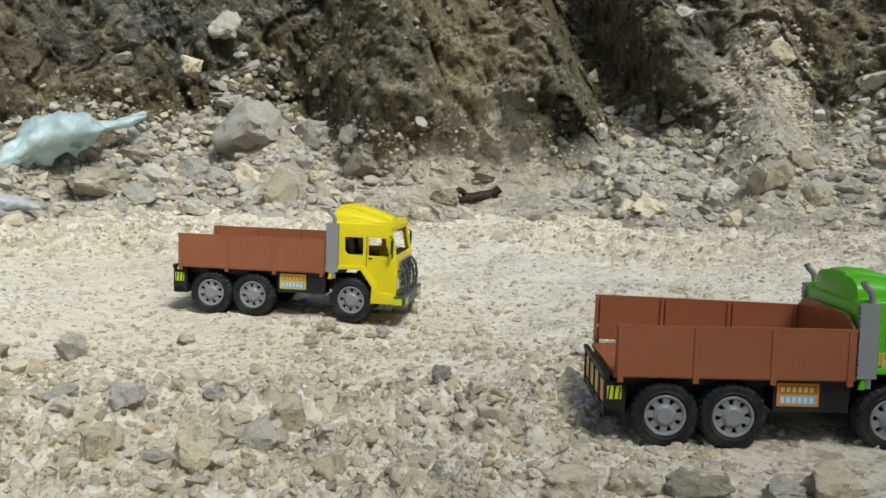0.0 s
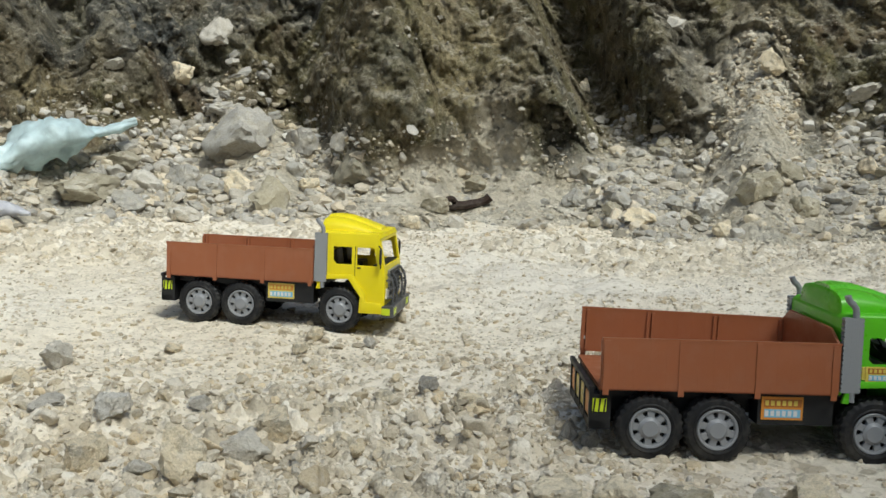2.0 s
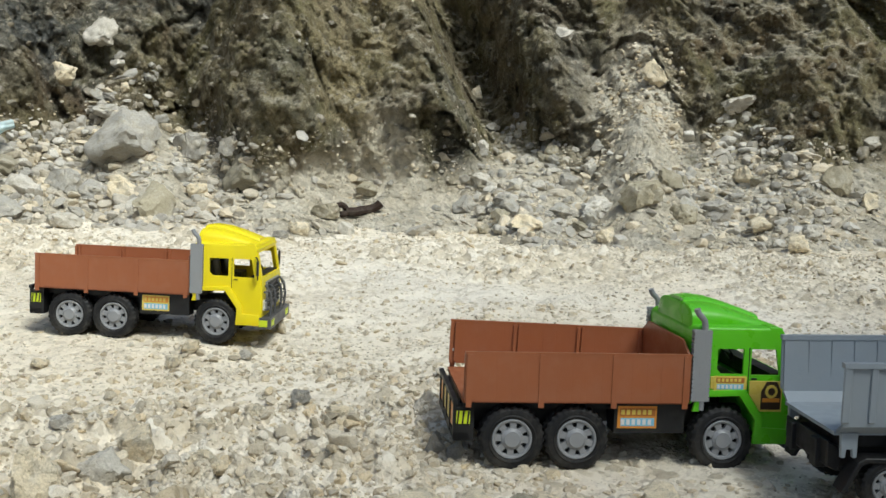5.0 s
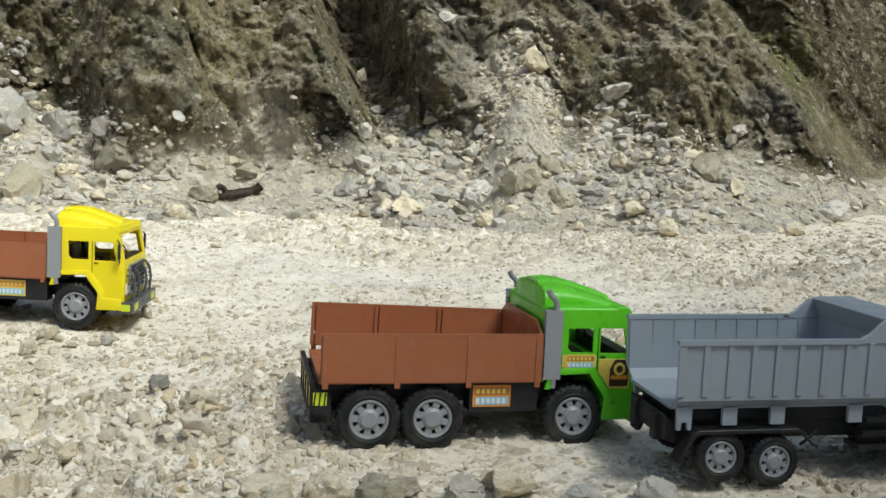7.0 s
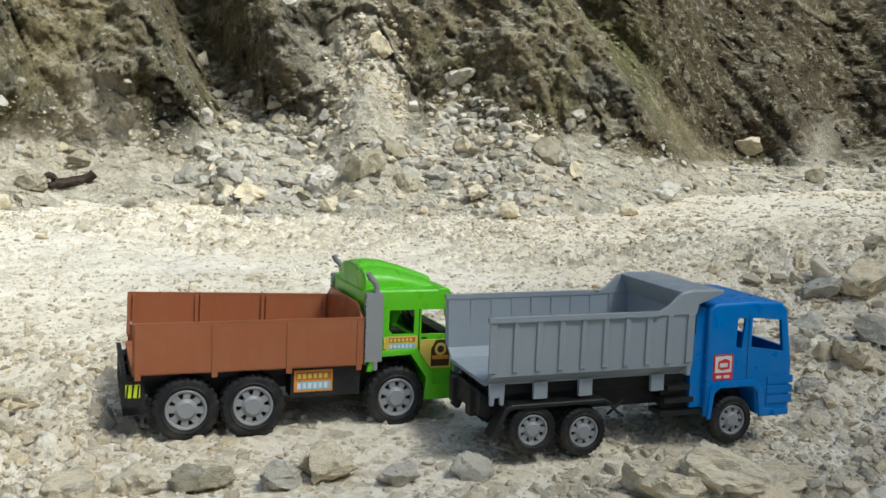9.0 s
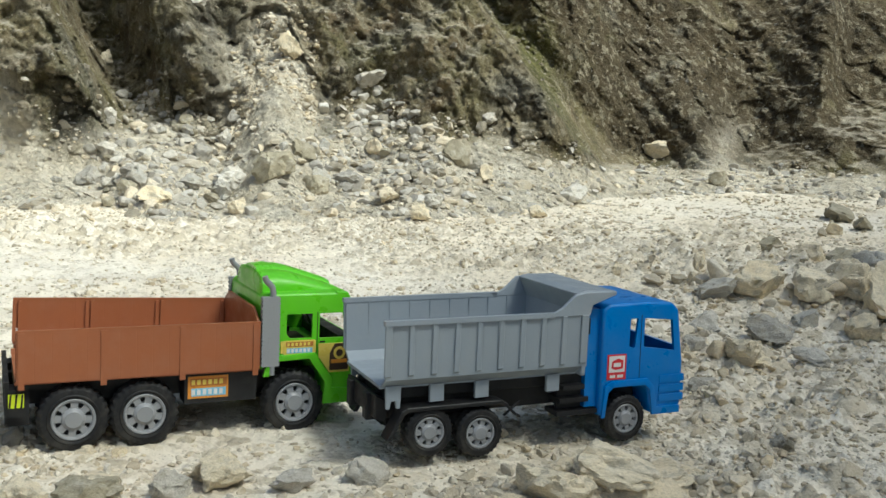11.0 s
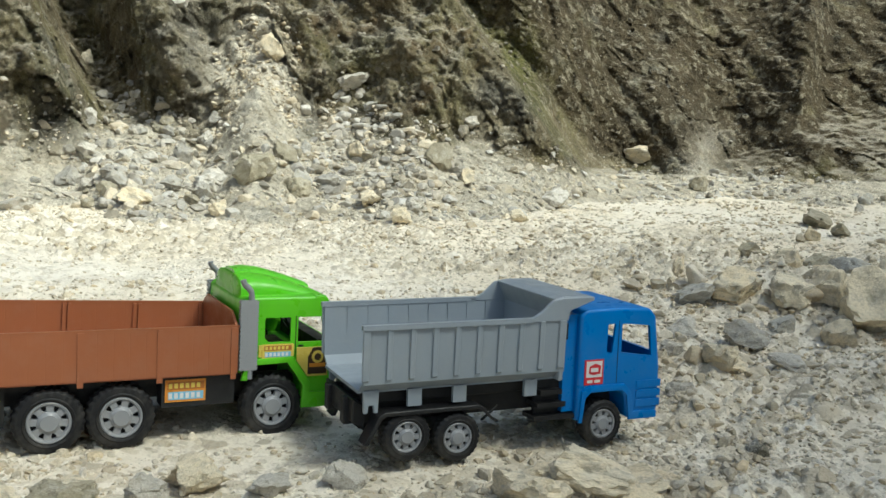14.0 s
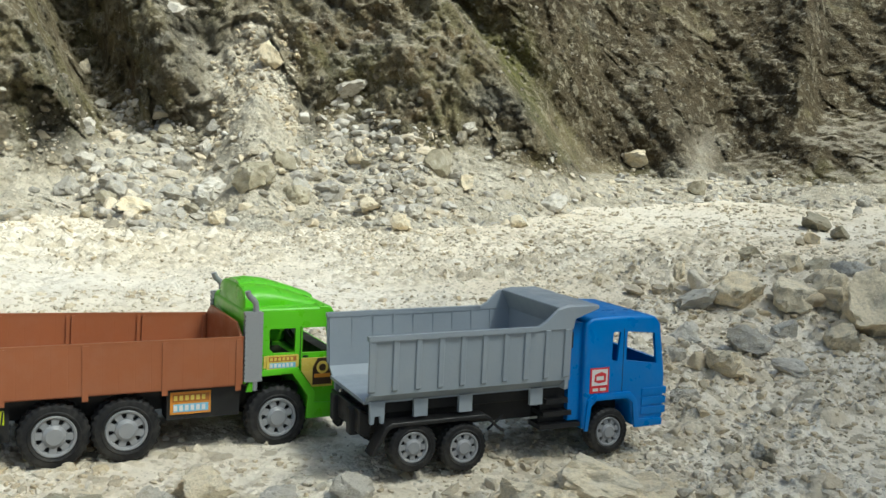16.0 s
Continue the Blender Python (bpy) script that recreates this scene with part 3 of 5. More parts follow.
def slope_places(rng, n, a0, a1, h0, h1, power=1.0):
    a, h = rng.uniform(a0, a1, n), h0 + (h1 - h0) * rng.uniform(0, 1, n) ** power
    return np.stack(cliff_point(a, h), -1)


def heaped_places(rng, n, gather):
    """Places on the rubble slope, thick in the heaps and sparse on the dust between them."""
    a, h = rng.uniform(-32, 60, n * 5), rng.uniform(0.03, 1.06, n * 5)
    dense = 0.10 + 0.9 * bell(a, 11.5, 2.6) + 0.75 * bell(a, 24.5, 4.5) * step(0.12, 0.35, h) + 0.85 * step(-3.5, -8, a) * step(1.05, 0.8, h) + 0.35 * bell(a, 45, 7)
    dense = dense * step(-0.4, 0.25, rough(a * 0.09, h * 0.8, 3, 0.12, 3)) + (1 - gather) * 0.6
    pick = np.flatnonzero(rng.uniform(0, 1, n * 5) < dense)[:n]
    return np.stack(cliff_point(a[pick], h[pick]), -1)


def sizes_of(rng, n, small, large, power=3.0):
    return small + (large - small) * rng.uniform(0, 1, n) ** power


rng = np.random.default_rng(5)
p = floor_places(rng, 15000, -36, 68, 0.62, 2.4, 0.22, 0.10)
p = p[:10000]
strew("grit", p, sizes_of(rng, len(p), 0.0013, 0.0048), GRIT, 1, 1, "loose pale limestone grit on the quarry floor")
p = floor_places(rng, 9000, -34, 66, 1.6, 3.7, 0.5, 0.05)
strew("grit", p, sizes_of(rng, len(p), 0.0035, 0.010), GRIT, 2, 1, "coarse pale limestone grit below the cliff")
p = floor_places(rng, 4200, -30, 60, 0.66, 2.2, 0.25, 0.04)
p[:, 2] += 0.001
strew("gravel", p, sizes_of(rng, len(p), 0.0035, 0.015, 2.8), GRIT, 3, 2, "scattered pale limestone gravel")
p = floor_places(rng, 2600, 36, 60, 0.9, 2.6, 0.5, 0.6)
strew("gravel", p, sizes_of(rng, len(p), 0.003, 0.012, 2.2), GRIT, 4, 2, "thick pale gravel beside the blue truck")
p = slope_places(rng, 700, 15.5, 20.5, 0.9, 1.35, 1.6)
strew("rubble", p, sizes_of(rng, len(p), 0.006, 0.022, 3.0), GRIT, 11, 2, "pale rubble spilling down a cliff gully")
p = heaped_places(rng, 5200, 1.0)
strew("rubble", p, sizes_of(rng, len(p), 0.009, 0.042, 3.2), RUBBLE, 5, 2, "grey and cream limestone rubble at the cliff foot", 0.7)
p = heaped_places(rng, 650, 1.0)
strew("rubble", p, sizes_of(rng, len(p), 0.016, 0.048, 1.8), RUBBLE, 19, 3, "broken blocks of grey and cream limestone in heaps", 0.7)
p = heaped_places(rng, 9000, 0.45)
strew("rubble", p, sizes_of(rng, len(p), 0.004, 0.013, 2.5), GRIT, 18, 1, "small pale chips between the rubble")
p = floor_places(rng, 16000, -30, 60, 1.0, 3.4, 0.15, 0.2)
strew("grit", p, sizes_of(rng, len(p), 0.002, 0.0085, 3.0), GRIT, 8, 1, "loose pale grit along the worn lane")
p = slope_places(rng, 3000, -32, 60, 1.0, 2.25, 1.0)
strew("cliff_crumbs", p, sizes_of(rng, len(p), 0.004, 0.030, 4.0), EARTH, 7, 1, "brown earthy crumbs and lumps of the cliff face", 0.8)
p = slope_places(rng, 600, -32, 60, 1.0, 1.9, 1.6)
strew("cliff_chips", p, sizes_of(rng, len(p), 0.004, 0.016, 3.0), RUBBLE, 6, 1, "small pale chips caught on the cliff face")
p = floor_places(rng, 4200, -30, 14, 0.8, 1.62, 0.16, 0.3)
strew("gravel", p, sizes_of(rng, len(p), 0.0035, 0.013, 2.6), GRIT, 13, 2, "crowded pale gravel and crumbs of limestone", 0.75)
p = floor_places(rng, 2200, -34, 60, 2.5, 3.7, 0.4, 0.3)
strew("gravel", p, sizes_of(rng, len(p), 0.006, 0.02, 2.6), GRIT, 14, 2, "pale gravel along the foot of the rubble")
p = floor_places(rng, 5500, 24, 62, 2.4, 5.2, 0.4, 0.5)
strew("gravel", p, sizes_of(rng, len(p), 0.005, 0.02, 3.0), GRIT, 15, 1, "pale gravel on the far floor of the quarry")
a, r = np.radians(rng.uniform(-32, 60, 4200)), rng.uniform(1.55, 3.0, 4200)
p = np.stack([CX + r * np.sin(a), CY + r * np.cos(a), np.zeros(4200)], -1)
p = p[rough(p[:, 0], p[:, 1], 33, 0.2, 3) > -0.12]
p[:, 2] = ground_z(p[:, 0], p[:, 1])
strew("gravel", p, sizes_of(rng, len(p), 0.003, 0.011, 3.0), GRIT, 16, 1, "scattered pale gravel in patches along the lane", 0.75)
p = np.stack([rng.uniform(0.05, 1.4, 6400), rng.uniform(1.05, 1.68, 6400), np.zeros(6400)], -1)
p = p[rough(p[:, 0], p[:, 1], 41, 0.12, 3) > -0.08]
p[:, 2] = ground_z(p[:, 0], p[:, 1])
strew("grit", p, sizes_of(rng, len(p), 0.0016, 0.0085, 3.0), GRIT, 17, 1, "loose pale grit round the wheels of the trucks")
places, radii = [], []
for n, x0, x1, y0, y1, small, large in ((90, -0.75, 0.15, 1.15, 1.75, 0.008, 0.027), (34, 0.2, 1.0, 0.98, 1.15, 0.007, 0.020), (110, 1.2, 2.5, 1.35, 2.1, 0.010, 0.045), (60, 1.0, 1.9, 0.95, 1.5, 0.006, 0.02), (40, -0.5, 0.6, 1.75, 2.2, 0.005, 0.014), (60, 1.6, 3.4, 2.0, 3.1, 0.010, 0.03)):
    x, y = rng.uniform(x0, x1, n), rng.uniform(y0, y1, n)
    r = sizes_of(rng, n, small, large, 2.5)
    places.append(np.stack([x, y, ground_z(x, y) + r * 0.2], -1))
    radii.append(r)
p = np.stack([np.r_[rng.normal(0.50, 0.24, 700), rng.normal(0.765, 0.10, 700)], np.r_[rng.normal(1.09, 0.045, 700), rng.normal(1.07, 0.04, 700)], np.zeros(1400)], -1)
p[:, 2] = ground_z(p[:, 0], p[:, 1])
strew("crumbled_earth", p, sizes_of(rng, 1400, 0.003, 0.013, 2.5), TAN_GRIT, 12, 2, "tan crumbled earth heaped beside the trucks", 0.8)
strew("loose_stones", np.concatenate(places), np.concatenate(radii), GRIT, 9, 3, "loose pale limestone stones on the quarry floor", 0.75, True)


# ---- toy trucks ----
def box(bm, x0, x1, y0, y1, z0, z1):
    v = [bm.verts.new((x, y, z)) for x in (x0, x1) for y in (y0, y1) for z in (z0, z1)]
    for f in ((0, 1, 3, 2), (4, 6, 7, 5), (0, 4, 5, 1), (2, 3, 7, 6), (0, 2, 6, 4), (1, 5, 7, 3)):
        bm.faces.new([v[i] for i in f])
    return bm


def prism(bm, outline, y0, y1):
    """An outline in x and z, drawn out along y."""
    a = [bm.verts.new((x, y0, z)) for x, z in outline]
    b = [bm.verts.new((x, y1, z)) for x, z in outline]
    n = len(outline)
    bm.faces.new(a)
    bm.faces.new(b[::-1])
    for i in range(n):
        bm.faces.new((a[i], b[i], b[(i + 1) % n], a[(i + 1) % n]))
    bmesh.ops.recalc_face_normals(bm, faces=bm.faces)
    return bm


def eased(bm, width, segments=2, angle=30):
    """Rounds the sharp edges."""
    edges = [e for e in bm.edges if len(e.link_faces) == 2 and e.calc_face_angle(0) > radians(angle)]
    bmesh.ops.bevel(bm, geom=edges, offset=width, segments=segments, profile=0.6, affect="EDGES", clamp_overlap=True)
    return bm


def lathe(bm, outline, x=0.0, z=0.0, around=28):
    """An outline in radius and y, turned round the axle through x and z."""
    rings = []
    for k in range(around):
        c, s = math.cos(2 * math.pi * k / around), math.sin(2 * math.pi * k / around)
        rings.append([bm.verts.new((x + r * c, y, z + r * s)) for r, y in outline])
    for k in range(around):
        a, b = rings[k], rings[(k + 1) % around]
        for i in range(len(outline) - 1):
            bm.faces.new((a[i], a[i + 1], b[i + 1], b[i]))
    bmesh.ops.remove_doubles(bm, verts=bm.verts, dist=1e-6)
    bmesh.ops.recalc_face_normals(bm, faces=bm.faces)
    return bm


def tube(bm, points, radius, around=10):
    pts = [Vector(p) for p in points]
    rings = []
    for i, p in enumerate(pts):
        ahead = (pts[min(i + 1, len(pts) - 1)] - pts[max(i - 1, 0)]).normalized()
        side = ahead.cross((0, 1, 0.013)).normalized()
        up = side.cross(ahead)
        rings.append([bm.verts.new(p + radius * (math.cos(t) * side + math.sin(t) * up)) for t in [2 * math.pi * k / around for k in range(around)]])
    for a, b in zip(rings, rings[1:]):
        for k in range(around):
            bm.faces.new((a[k], a[(k + 1) % around], b[(k + 1) % around], b[k]))
    bm.faces.new(rings[0][::-1])
    bm.faces.new(rings[-1])
    bmesh.ops.recalc_face_normals(bm, faces=bm.faces)
    return bm


def loft(bm, sections):
    """Closed rings of equally many points, joined one to the next and capped."""
    rings = [[bm.verts.new(p) for p in s] for s in sections]
    n = len(rings[0])
    for a, b in zip(rings, rings[1:]):
        for k in range(n):
            bm.faces.new((a[k], a[(k + 1) % n], b[(k + 1) % n], b[k]))
    bm.faces.new(rings[0])
    bm.faces.new(rings[-1][::-1])
    bmesh.ops.recalc_face_normals(bm, faces=bm.faces)
    return bm


def arch_ring(x, middle, half, z0, z1, power=0.55, n=17):
    """A cross-section: flat below, rounded above."""
    ring = []
    for k in range(n):
        t = math.pi * k / (n - 1)
        c, s = math.cos(t), math.sin(t)
        ring.append((x, middle + half * math.copysign(abs(c) ** power, c), z0 + (z1 - z0) * s ** power))
    return ring


def carved(name, body, *cutters):
    """A mesh with openings cut out of it."""
    temp = []
    for bm in (body, *cutters):
        me = bpy.data.meshes.new(name)
        bmesh.ops.recalc_face_normals(bm, faces=bm.faces)
        bm.to_mesh(me)
        bm.free()
        temp.append(new(name, me))
    for c in temp[1:]:
        cut = temp[0].modifiers.new("cut", "BOOLEAN")
        cut.operation, cut.solver, cut.object = "DIFFERENCE", "EXACT", c
    bpy.context.view_layer.update()
    me = bpy.data.meshes.new_from_object(temp[0].evaluated_get(bpy.context.evaluated_depsgraph_get()))
    for ob in temp:
        old = ob.data
        bpy.data.objects.remove(ob)
        bpy.data.meshes.remove(old)
    me.name = name
    return me


def wheel_meshes(radius, width):
    """Backing disc, lugged tyre and eight-spoked rim; the outer face lies at y = 0."""
    k = radius / 0.0425
    back = lathe(bmesh.new(), [(0, 0.011 * k), (0.026 * k, 0.011 * k), (0.026 * k, width * 0.9), (0, width * 0.9)], around=20)
    w = width
    tread = [(0.0258 * k, 0.004 * k, 0, 0), (0.0275 * k, 0.001 * k, 0, 0), (0.030 * k, 0, 0, 0), (0.0315 * k, 0.0012 * k, 0, 0), (0.0375 * k, 0.0014 * k, 0, 0), (0.0402 * k, 0.0030 * k, 1, 0), (0.0424 * k, 0.0055 * k, 1, 0), (0.0424 * k, w * 0.47, 1, 0), (0.0406 * k, w * 0.485, 0, 0), (0.0406 * k, w * 0.515, 0, 0), (0.0424 * k, w * 0.53, 1, 2), (0.0424 * k, w - 0.0055 * k, 1, 2), (0.0402 * k, w - 0.003 * k, 1, 2), (0.0375 * k, w - 0.001 * k, 0, 0), (0.0258 * k, w - 0.002 * k, 0, 0)]
    tyre = bmesh.new()
    rings = []
    for i in range(112):
        c, s = math.cos(2 * math.pi * (i - 0.35 * (i % 2)) / 112), math.sin(2 * math.pi * (i - 0.35 * (i % 2)) / 112)
        rings.append([tyre.verts.new(((r - (0.0017 * k if lug and (i + off) % 4 > 1 else 0)) * c, y, (r - (0.0017 * k if lug and (i + off) % 4 > 1 else 0)) * s)) for r, y, lug, off in tread])
    for i in range(112):
        a, b = rings[i], rings[(i + 1) % 112]
        for q in range(len(tread) - 1):
            tyre.faces.new((a[q], a[q + 1], b[q + 1], b[q]))
    bmesh.ops.recalc_face_normals(tyre, faces=tyre.faces)
    rim = lathe(bmesh.new(), [(0.0262 * k, 0.009 * k), (0.0262 * k, 0.0025 * k), (0.0250 * k, 0.0015 * k), (0.0228 * k, 0.0022 * k), (0.0212 * k, 0.0055 * k), (0.0215 * k, 0.009 * k)], around=32)
    for i in range(8):
        m = Matrix.Rotation(2 * math.pi * i / 8, 4, "Y")
        spoke = [(-0.0050 * k, 0.0120 * k), (0.0050 * k, 0.0120 * k), (0.0040 * k, 0.0165 * k), (0.0054 * k, 0.0228 * k), (-0.0054 * k, 0.0228 * k), (-0.0040 * k, 0.0165 * k)]
        start = len(rim.verts)
        prism(rim, spoke, 0.0040 * k, 0.0085 * k)
        rim.verts.ensure_lookup_table()
        for v in rim.verts[start:]:
            v.co = m @ v.co
    lathe(rim, [(0, 0.0002 * k), (0.0100 * k, 0.0002 * k), (0.0110 * k, 0.0014 * k), (0.0136 * k, 0.0028 * k), (0.0145 * k, 0.0050 * k), (0.0145 * k, 0.009 * k)], around=16)
    out = []
    for name, bm, mat in (("wheel", back, BLACK), ("tyre", tyre, RUBBER), ("rim", rim, SILVER)):
        me = bpy.data.meshes.new(name)
        bm.normal_update()
        bm.to_mesh(me)
        bm.free()
        me.materials.append(mat)
        me.polygons.foreach_set("use_smooth", [True] * len(me.polygons))
        me.set_sharp_from_angle(angle=radians(32))
        out.append(me)
    return out


def add_wheel(meshes, truck, x, y, z, far=False, turn=0.0, stretch=(1.0, 1.0)):
    round_again = Matrix.Diagonal((1 / stretch[0], 1 / stretch[1], 1, 1))
    m = pose(x, y, z) @ round_again @ pose(0, 0, 0, 0, 0, 180 if far else 0) @ pose(0, 0, 0, 0, turn, 0)
    wheel = part("wheel", meshes[0], BLACK, truck)
    wheel.matrix_basis = m
    part("tyre", meshes[1], RUBBER, wheel, "black plastic tyre with chunky tread lugs")
    part("rim", meshes[2], SILVER, wheel, "silver-grey rim with eight openings")


def print_bars(parent, x0, x1, y, z0, z1, back, top, low):
    """A small sticker: a plate with two lines of unreadable print as plain bars."""
    plate = part("sticker", eased(box(bmesh.new(), x0, x1, y - 0.0008, y, z0, z1), 0.0003, 1), back, parent, "orange sticker with two rows of worn print")
    h = z1 - z0
    n = 6
    for row, (mat, a, b) in enumerate(((top, 0.56, 0.90), (low, 0.10, 0.46))):
        bm = bmesh.new()
        if row == 0:
            box(bm, x0 + 0.003, x1 - 0.002, y - 0.0011, y - 0.0007, z0 + h * a, z0 + h * b)
        else:
            box(bm, x0 + 0.004, x1 - 0.003, y - 0.0011, y - 0.0007, z0 + h * a, z0 + h * b)
        part("print_bar", bm, mat, plate)
        bm = bmesh.new()
        step_x = (x1 - x0 - 0.009) / n
        for i in range(n):
            xa = x0 + 0.0045 + i * step_x
            box(bm, xa, xa + step_x * 0.62, y - 0.0014, y - 0.0010, z0 + h * (a + 0.06), z0 + h * (b - 0.06))
        part("print_bar", bm, PALE_YELLOW if row == 0 else WHITE, plate)


WHEEL_LARGE = wheel_meshes(0.0410, 0.030)
CARGO, TIPPER = (0.957, 1.15), (0.955, 1.0)     # length and width of the toys against their drawn outlines
WHEEL_SMALL = wheel_meshes(0.0300, 0.023)


def side_panel(truck, y0, y1, outward):
    """One board side of the cargo bed with its upright ribs; outward is -1 or 1."""
    x0, x1, z0, z1 = -0.064, 0.229, 0.091, 0.150
    n = 15
    w = (x1 - x0) / n
    front, back = [(x0, y0)], [(x0, y1)]
    for i in range(1, n):
        x = x0 + i * w
        front += [(x - 0.0005, y0), (x, y0 + 0.00014), (x + 0.0005, y0)]
        back += [(x - 0.0005, y1), (x, y1 - 0.00014), (x + 0.0005, y1)]
    ring = front + [(x1, y0), (x1, y1)] + back[::-1]
    bm = bmesh.new()
    low, high = [bm.verts.new((x, y, z0)) for x, y in ring], [bm.verts.new((x, y, z1)) for x, y in ring]
    bm.faces.new(low)
    bm.faces.new(high[::-1])
    for k in range(len(ring)):
        bm.faces.new((low[k], high[k], high[(k + 1) % len(ring)], low[(k + 1) % len(ring)]))
    bmesh.ops.recalc_face_normals(bm, faces=bm.faces)
    panel = part("side_panel", bm, BROWN, truck, "ribbed brown plastic bed side")
    for x in (x0 + 0.005, x0 + 0.098, x0 + 0.193, x1 - 0.006):
        a, b = (y0 - 0.0012, y0 + 0.0002) if outward < 0 else (y1 - 0.0002, y1 + 0.0012)
        part("rib", eased(box(bmesh.new(), x - 0.0036, x + 0.0036, a, b, z0 - 0.007, z1 - 0.0005), 0.0008, 1), BROWN, panel)
        a, b = (y1 - 0.0002, y1 + 0.003) if outward < 0 else (y0 - 0.003, y0 + 0.0002)
        bm = bmesh.new()
        for dx in (-0.006, 0.001):
            box(bm, x + dx, x + dx + 0.0045, a, b, z0 + 0.004, z1 - 0.001)
        part("inner_rib", eased(bm, 0.0006, 1), BROWN, panel)
    part("top_rail", eased(box(bmesh.new(), x0 - 0.0008, x1 + 0.0008, y0 - 0.0003, y1 + 0.0003, z1 - 0.0004, z1 + 0.0022), 0.0006, 1), BROWN, panel)
    return panel


def cargo_truck(label, paint, paint_label, stickers, m, warp=0.0):
    """A toy lorry with an open brown bed. x runs forward from the rear axle; y = 0 is the outer face of the right-hand tyres."""
    truck = tagged(new("toy_truck"), label, "toy truck", "toy trucks in the quarry")
    # chassis and wheels
    bm = bmesh.new()
    for y in (0.040, 0.104):
        box(bm, -0.072, 0.345, y, y + 0.012, 0.054, 0.076)
    for x in (-0.062, 0.045, 0.14, 0.225, 0.33):
        box(bm, x, x + 0.012, 0.05, 0.107, 0.056, 0.072)
    for x in (0.0, 0.0872, 0.28):
        box(bm, x - 0.006, x + 0.006, 0.02, 0.136, 0.038, 0.056)
    box(bm, -0.066, 0.235, 0.022, 0.134, 0.076, 0.088)
    part("chassis", eased(bm, 0.0012, 1), BLACK, truck)
    for i, x in enumerate((0.0, 0.0845, 0.28)):
        add_wheel(WHEEL_LARGE, truck, x, 0.001, 0.0425, False, 11 * i + 4, CARGO)
        add_wheel(WHEEL_LARGE, truck, x, 0.155, 0.0425, True, 7 * i, CARGO)
    for y0, y1 in ((0.006, 0.034), (0.122, 0.150)):
        part("tank_box", eased(box(bmesh.new(), 0.134, 0.228, y0, y1, 0.050, 0.0875), 0.002, 2), BLACK, truck)
    print_bars(truck, 0.138, 0.190, 0.0058, 0.0565, 0.0845, stickers[0], stickers[1], stickers[2])
    # rear bumper
    bm = bmesh.new()
    box(bm, -0.0760, -0.056, 0.004, 0.152, 0.040, 0.050)
    box(bm, -0.0780, -0.0720, 0.002, 0.154, 0.086, 0.092)
    for y in (0.004, 0.040, 0.075, 0.110, 0.146):
        box(bm, -0.0770, -0.0720, y, y + 0.005, 0.042, 0.090)
    box(bm, -0.0740, -0.050, 0.004, 0.030, 0.040, 0.082)
    box(bm, -0.0740, -0.050, 0.126, 0.152, 0.040, 0.082)
    box(bm, -0.064, -0.050, 0.004, 0.152, 0.070, 0.087)
    bumper = part("rear_bumper", eased(bm, 0.0010, 1), BLACK, truck)
    for y0, y1 in ((0.0028, 0.0038), (0.1522, 0.1532)):
        bm = prism(bmesh.new(), [(-0.0730, 0.0615), (-0.0555, 0.0615), (-0.0555, 0.0775), (-0.0730, 0.0775)], y0, y1)
        reflector = part("reflector", bm, LIME, bumper, "lime reflector with dark slanting stripes")
        for x in (-0.0705, -0.0640, -0.0575):
            stripe = [(x - 0.0022, 0.0616), (x, 0.0616), (x + 0.0016, 0.0774), (x - 0.0006, 0.0774)]
            part("stripe", prism(bmesh.new(), stripe, y0 - 0.0003, y1 + 0.0003), BLACK, reflector)
    for y in (0.012, 0.047, 0.082, 0.117):
        part("rear_plate", eased(box(bmesh.new(), -0.0755, -0.0742, y, y + 0.026, 0.053, 0.080), 0.0004, 1), ORANGE if y in (0.012, 0.117) else PALE_YELLOW, bumper, "orange plate on the rear bumper")
    # cargo bed
    part("bed_floor", eased(box(bmesh.new(), -0.066, 0.228, 0.0005, 0.1555, 0.0885, 0.0935), 0.0008, 1), BROWN, truck)
    side_panel(truck, -0.0030, 0.0005, -1)
    far_side = side_panel(truck, 0.1555, 0.1590, 1)
    far_side.matrix_basis = pose(0.229, 0, 0.091, 0, warp, 0) @ pose(-0.229, 0, -0.091)
    bm = bmesh.new()
    outline = [(0.0002, 0.0936), (0.1558, 0.0936), (0.1558, 0.154), (0.136, 0.167), (0.020, 0.167), (0.0002, 0.154)]
    a = [bm.verts.new((0.2245, y, z)) for y, z in outline]
    b = [bm.verts.new((0.2285, y, z)) for y, z in outline]
    bm.faces.new(a)
    bm.faces.new(b[::-1])
    for i in range(len(outline)):
        bm.faces.new((a[i], b[i], b[(i + 1) % 6], a[(i + 1) % 6]))
    bmesh.ops.recalc_face_normals(bm, faces=bm.faces)
    part("headboard", eased(bm, 0.0008, 1), BROWN, truck)
    part("bolt", lathe(bmesh.new(), [(0, 0.1535), (0.0022, 0.1538), (0.0024, 0.1552), (0, 0.1556)], -0.058, 0.118, 10), WHITE, truck, "small white bolt on the bed side")
    # cab
    outline = [(0.233, 0.086), (0.246, 0.101), (0.298, 0.103), (0.323, 0.070), (0.321, 0.041), (0.366, 0.041), (0.368, 0.078), (0.366, 0.120), (0.355, 0.179), (0.347, 0.186), (0.240, 0.186), (0.234, 0.180)]
    body = eased(prism(bmesh.new(), outline, 0.002, 0.154), 0.0045, 3, 20)
    hollow = prism(bmesh.new(), [(0.240, 0.106), (0.302, 0.107), (0.363, 0.106), (0.362, 0.121), (0.3515, 0.179), (0.240, 0.179)], 0.0055, 0.1505)
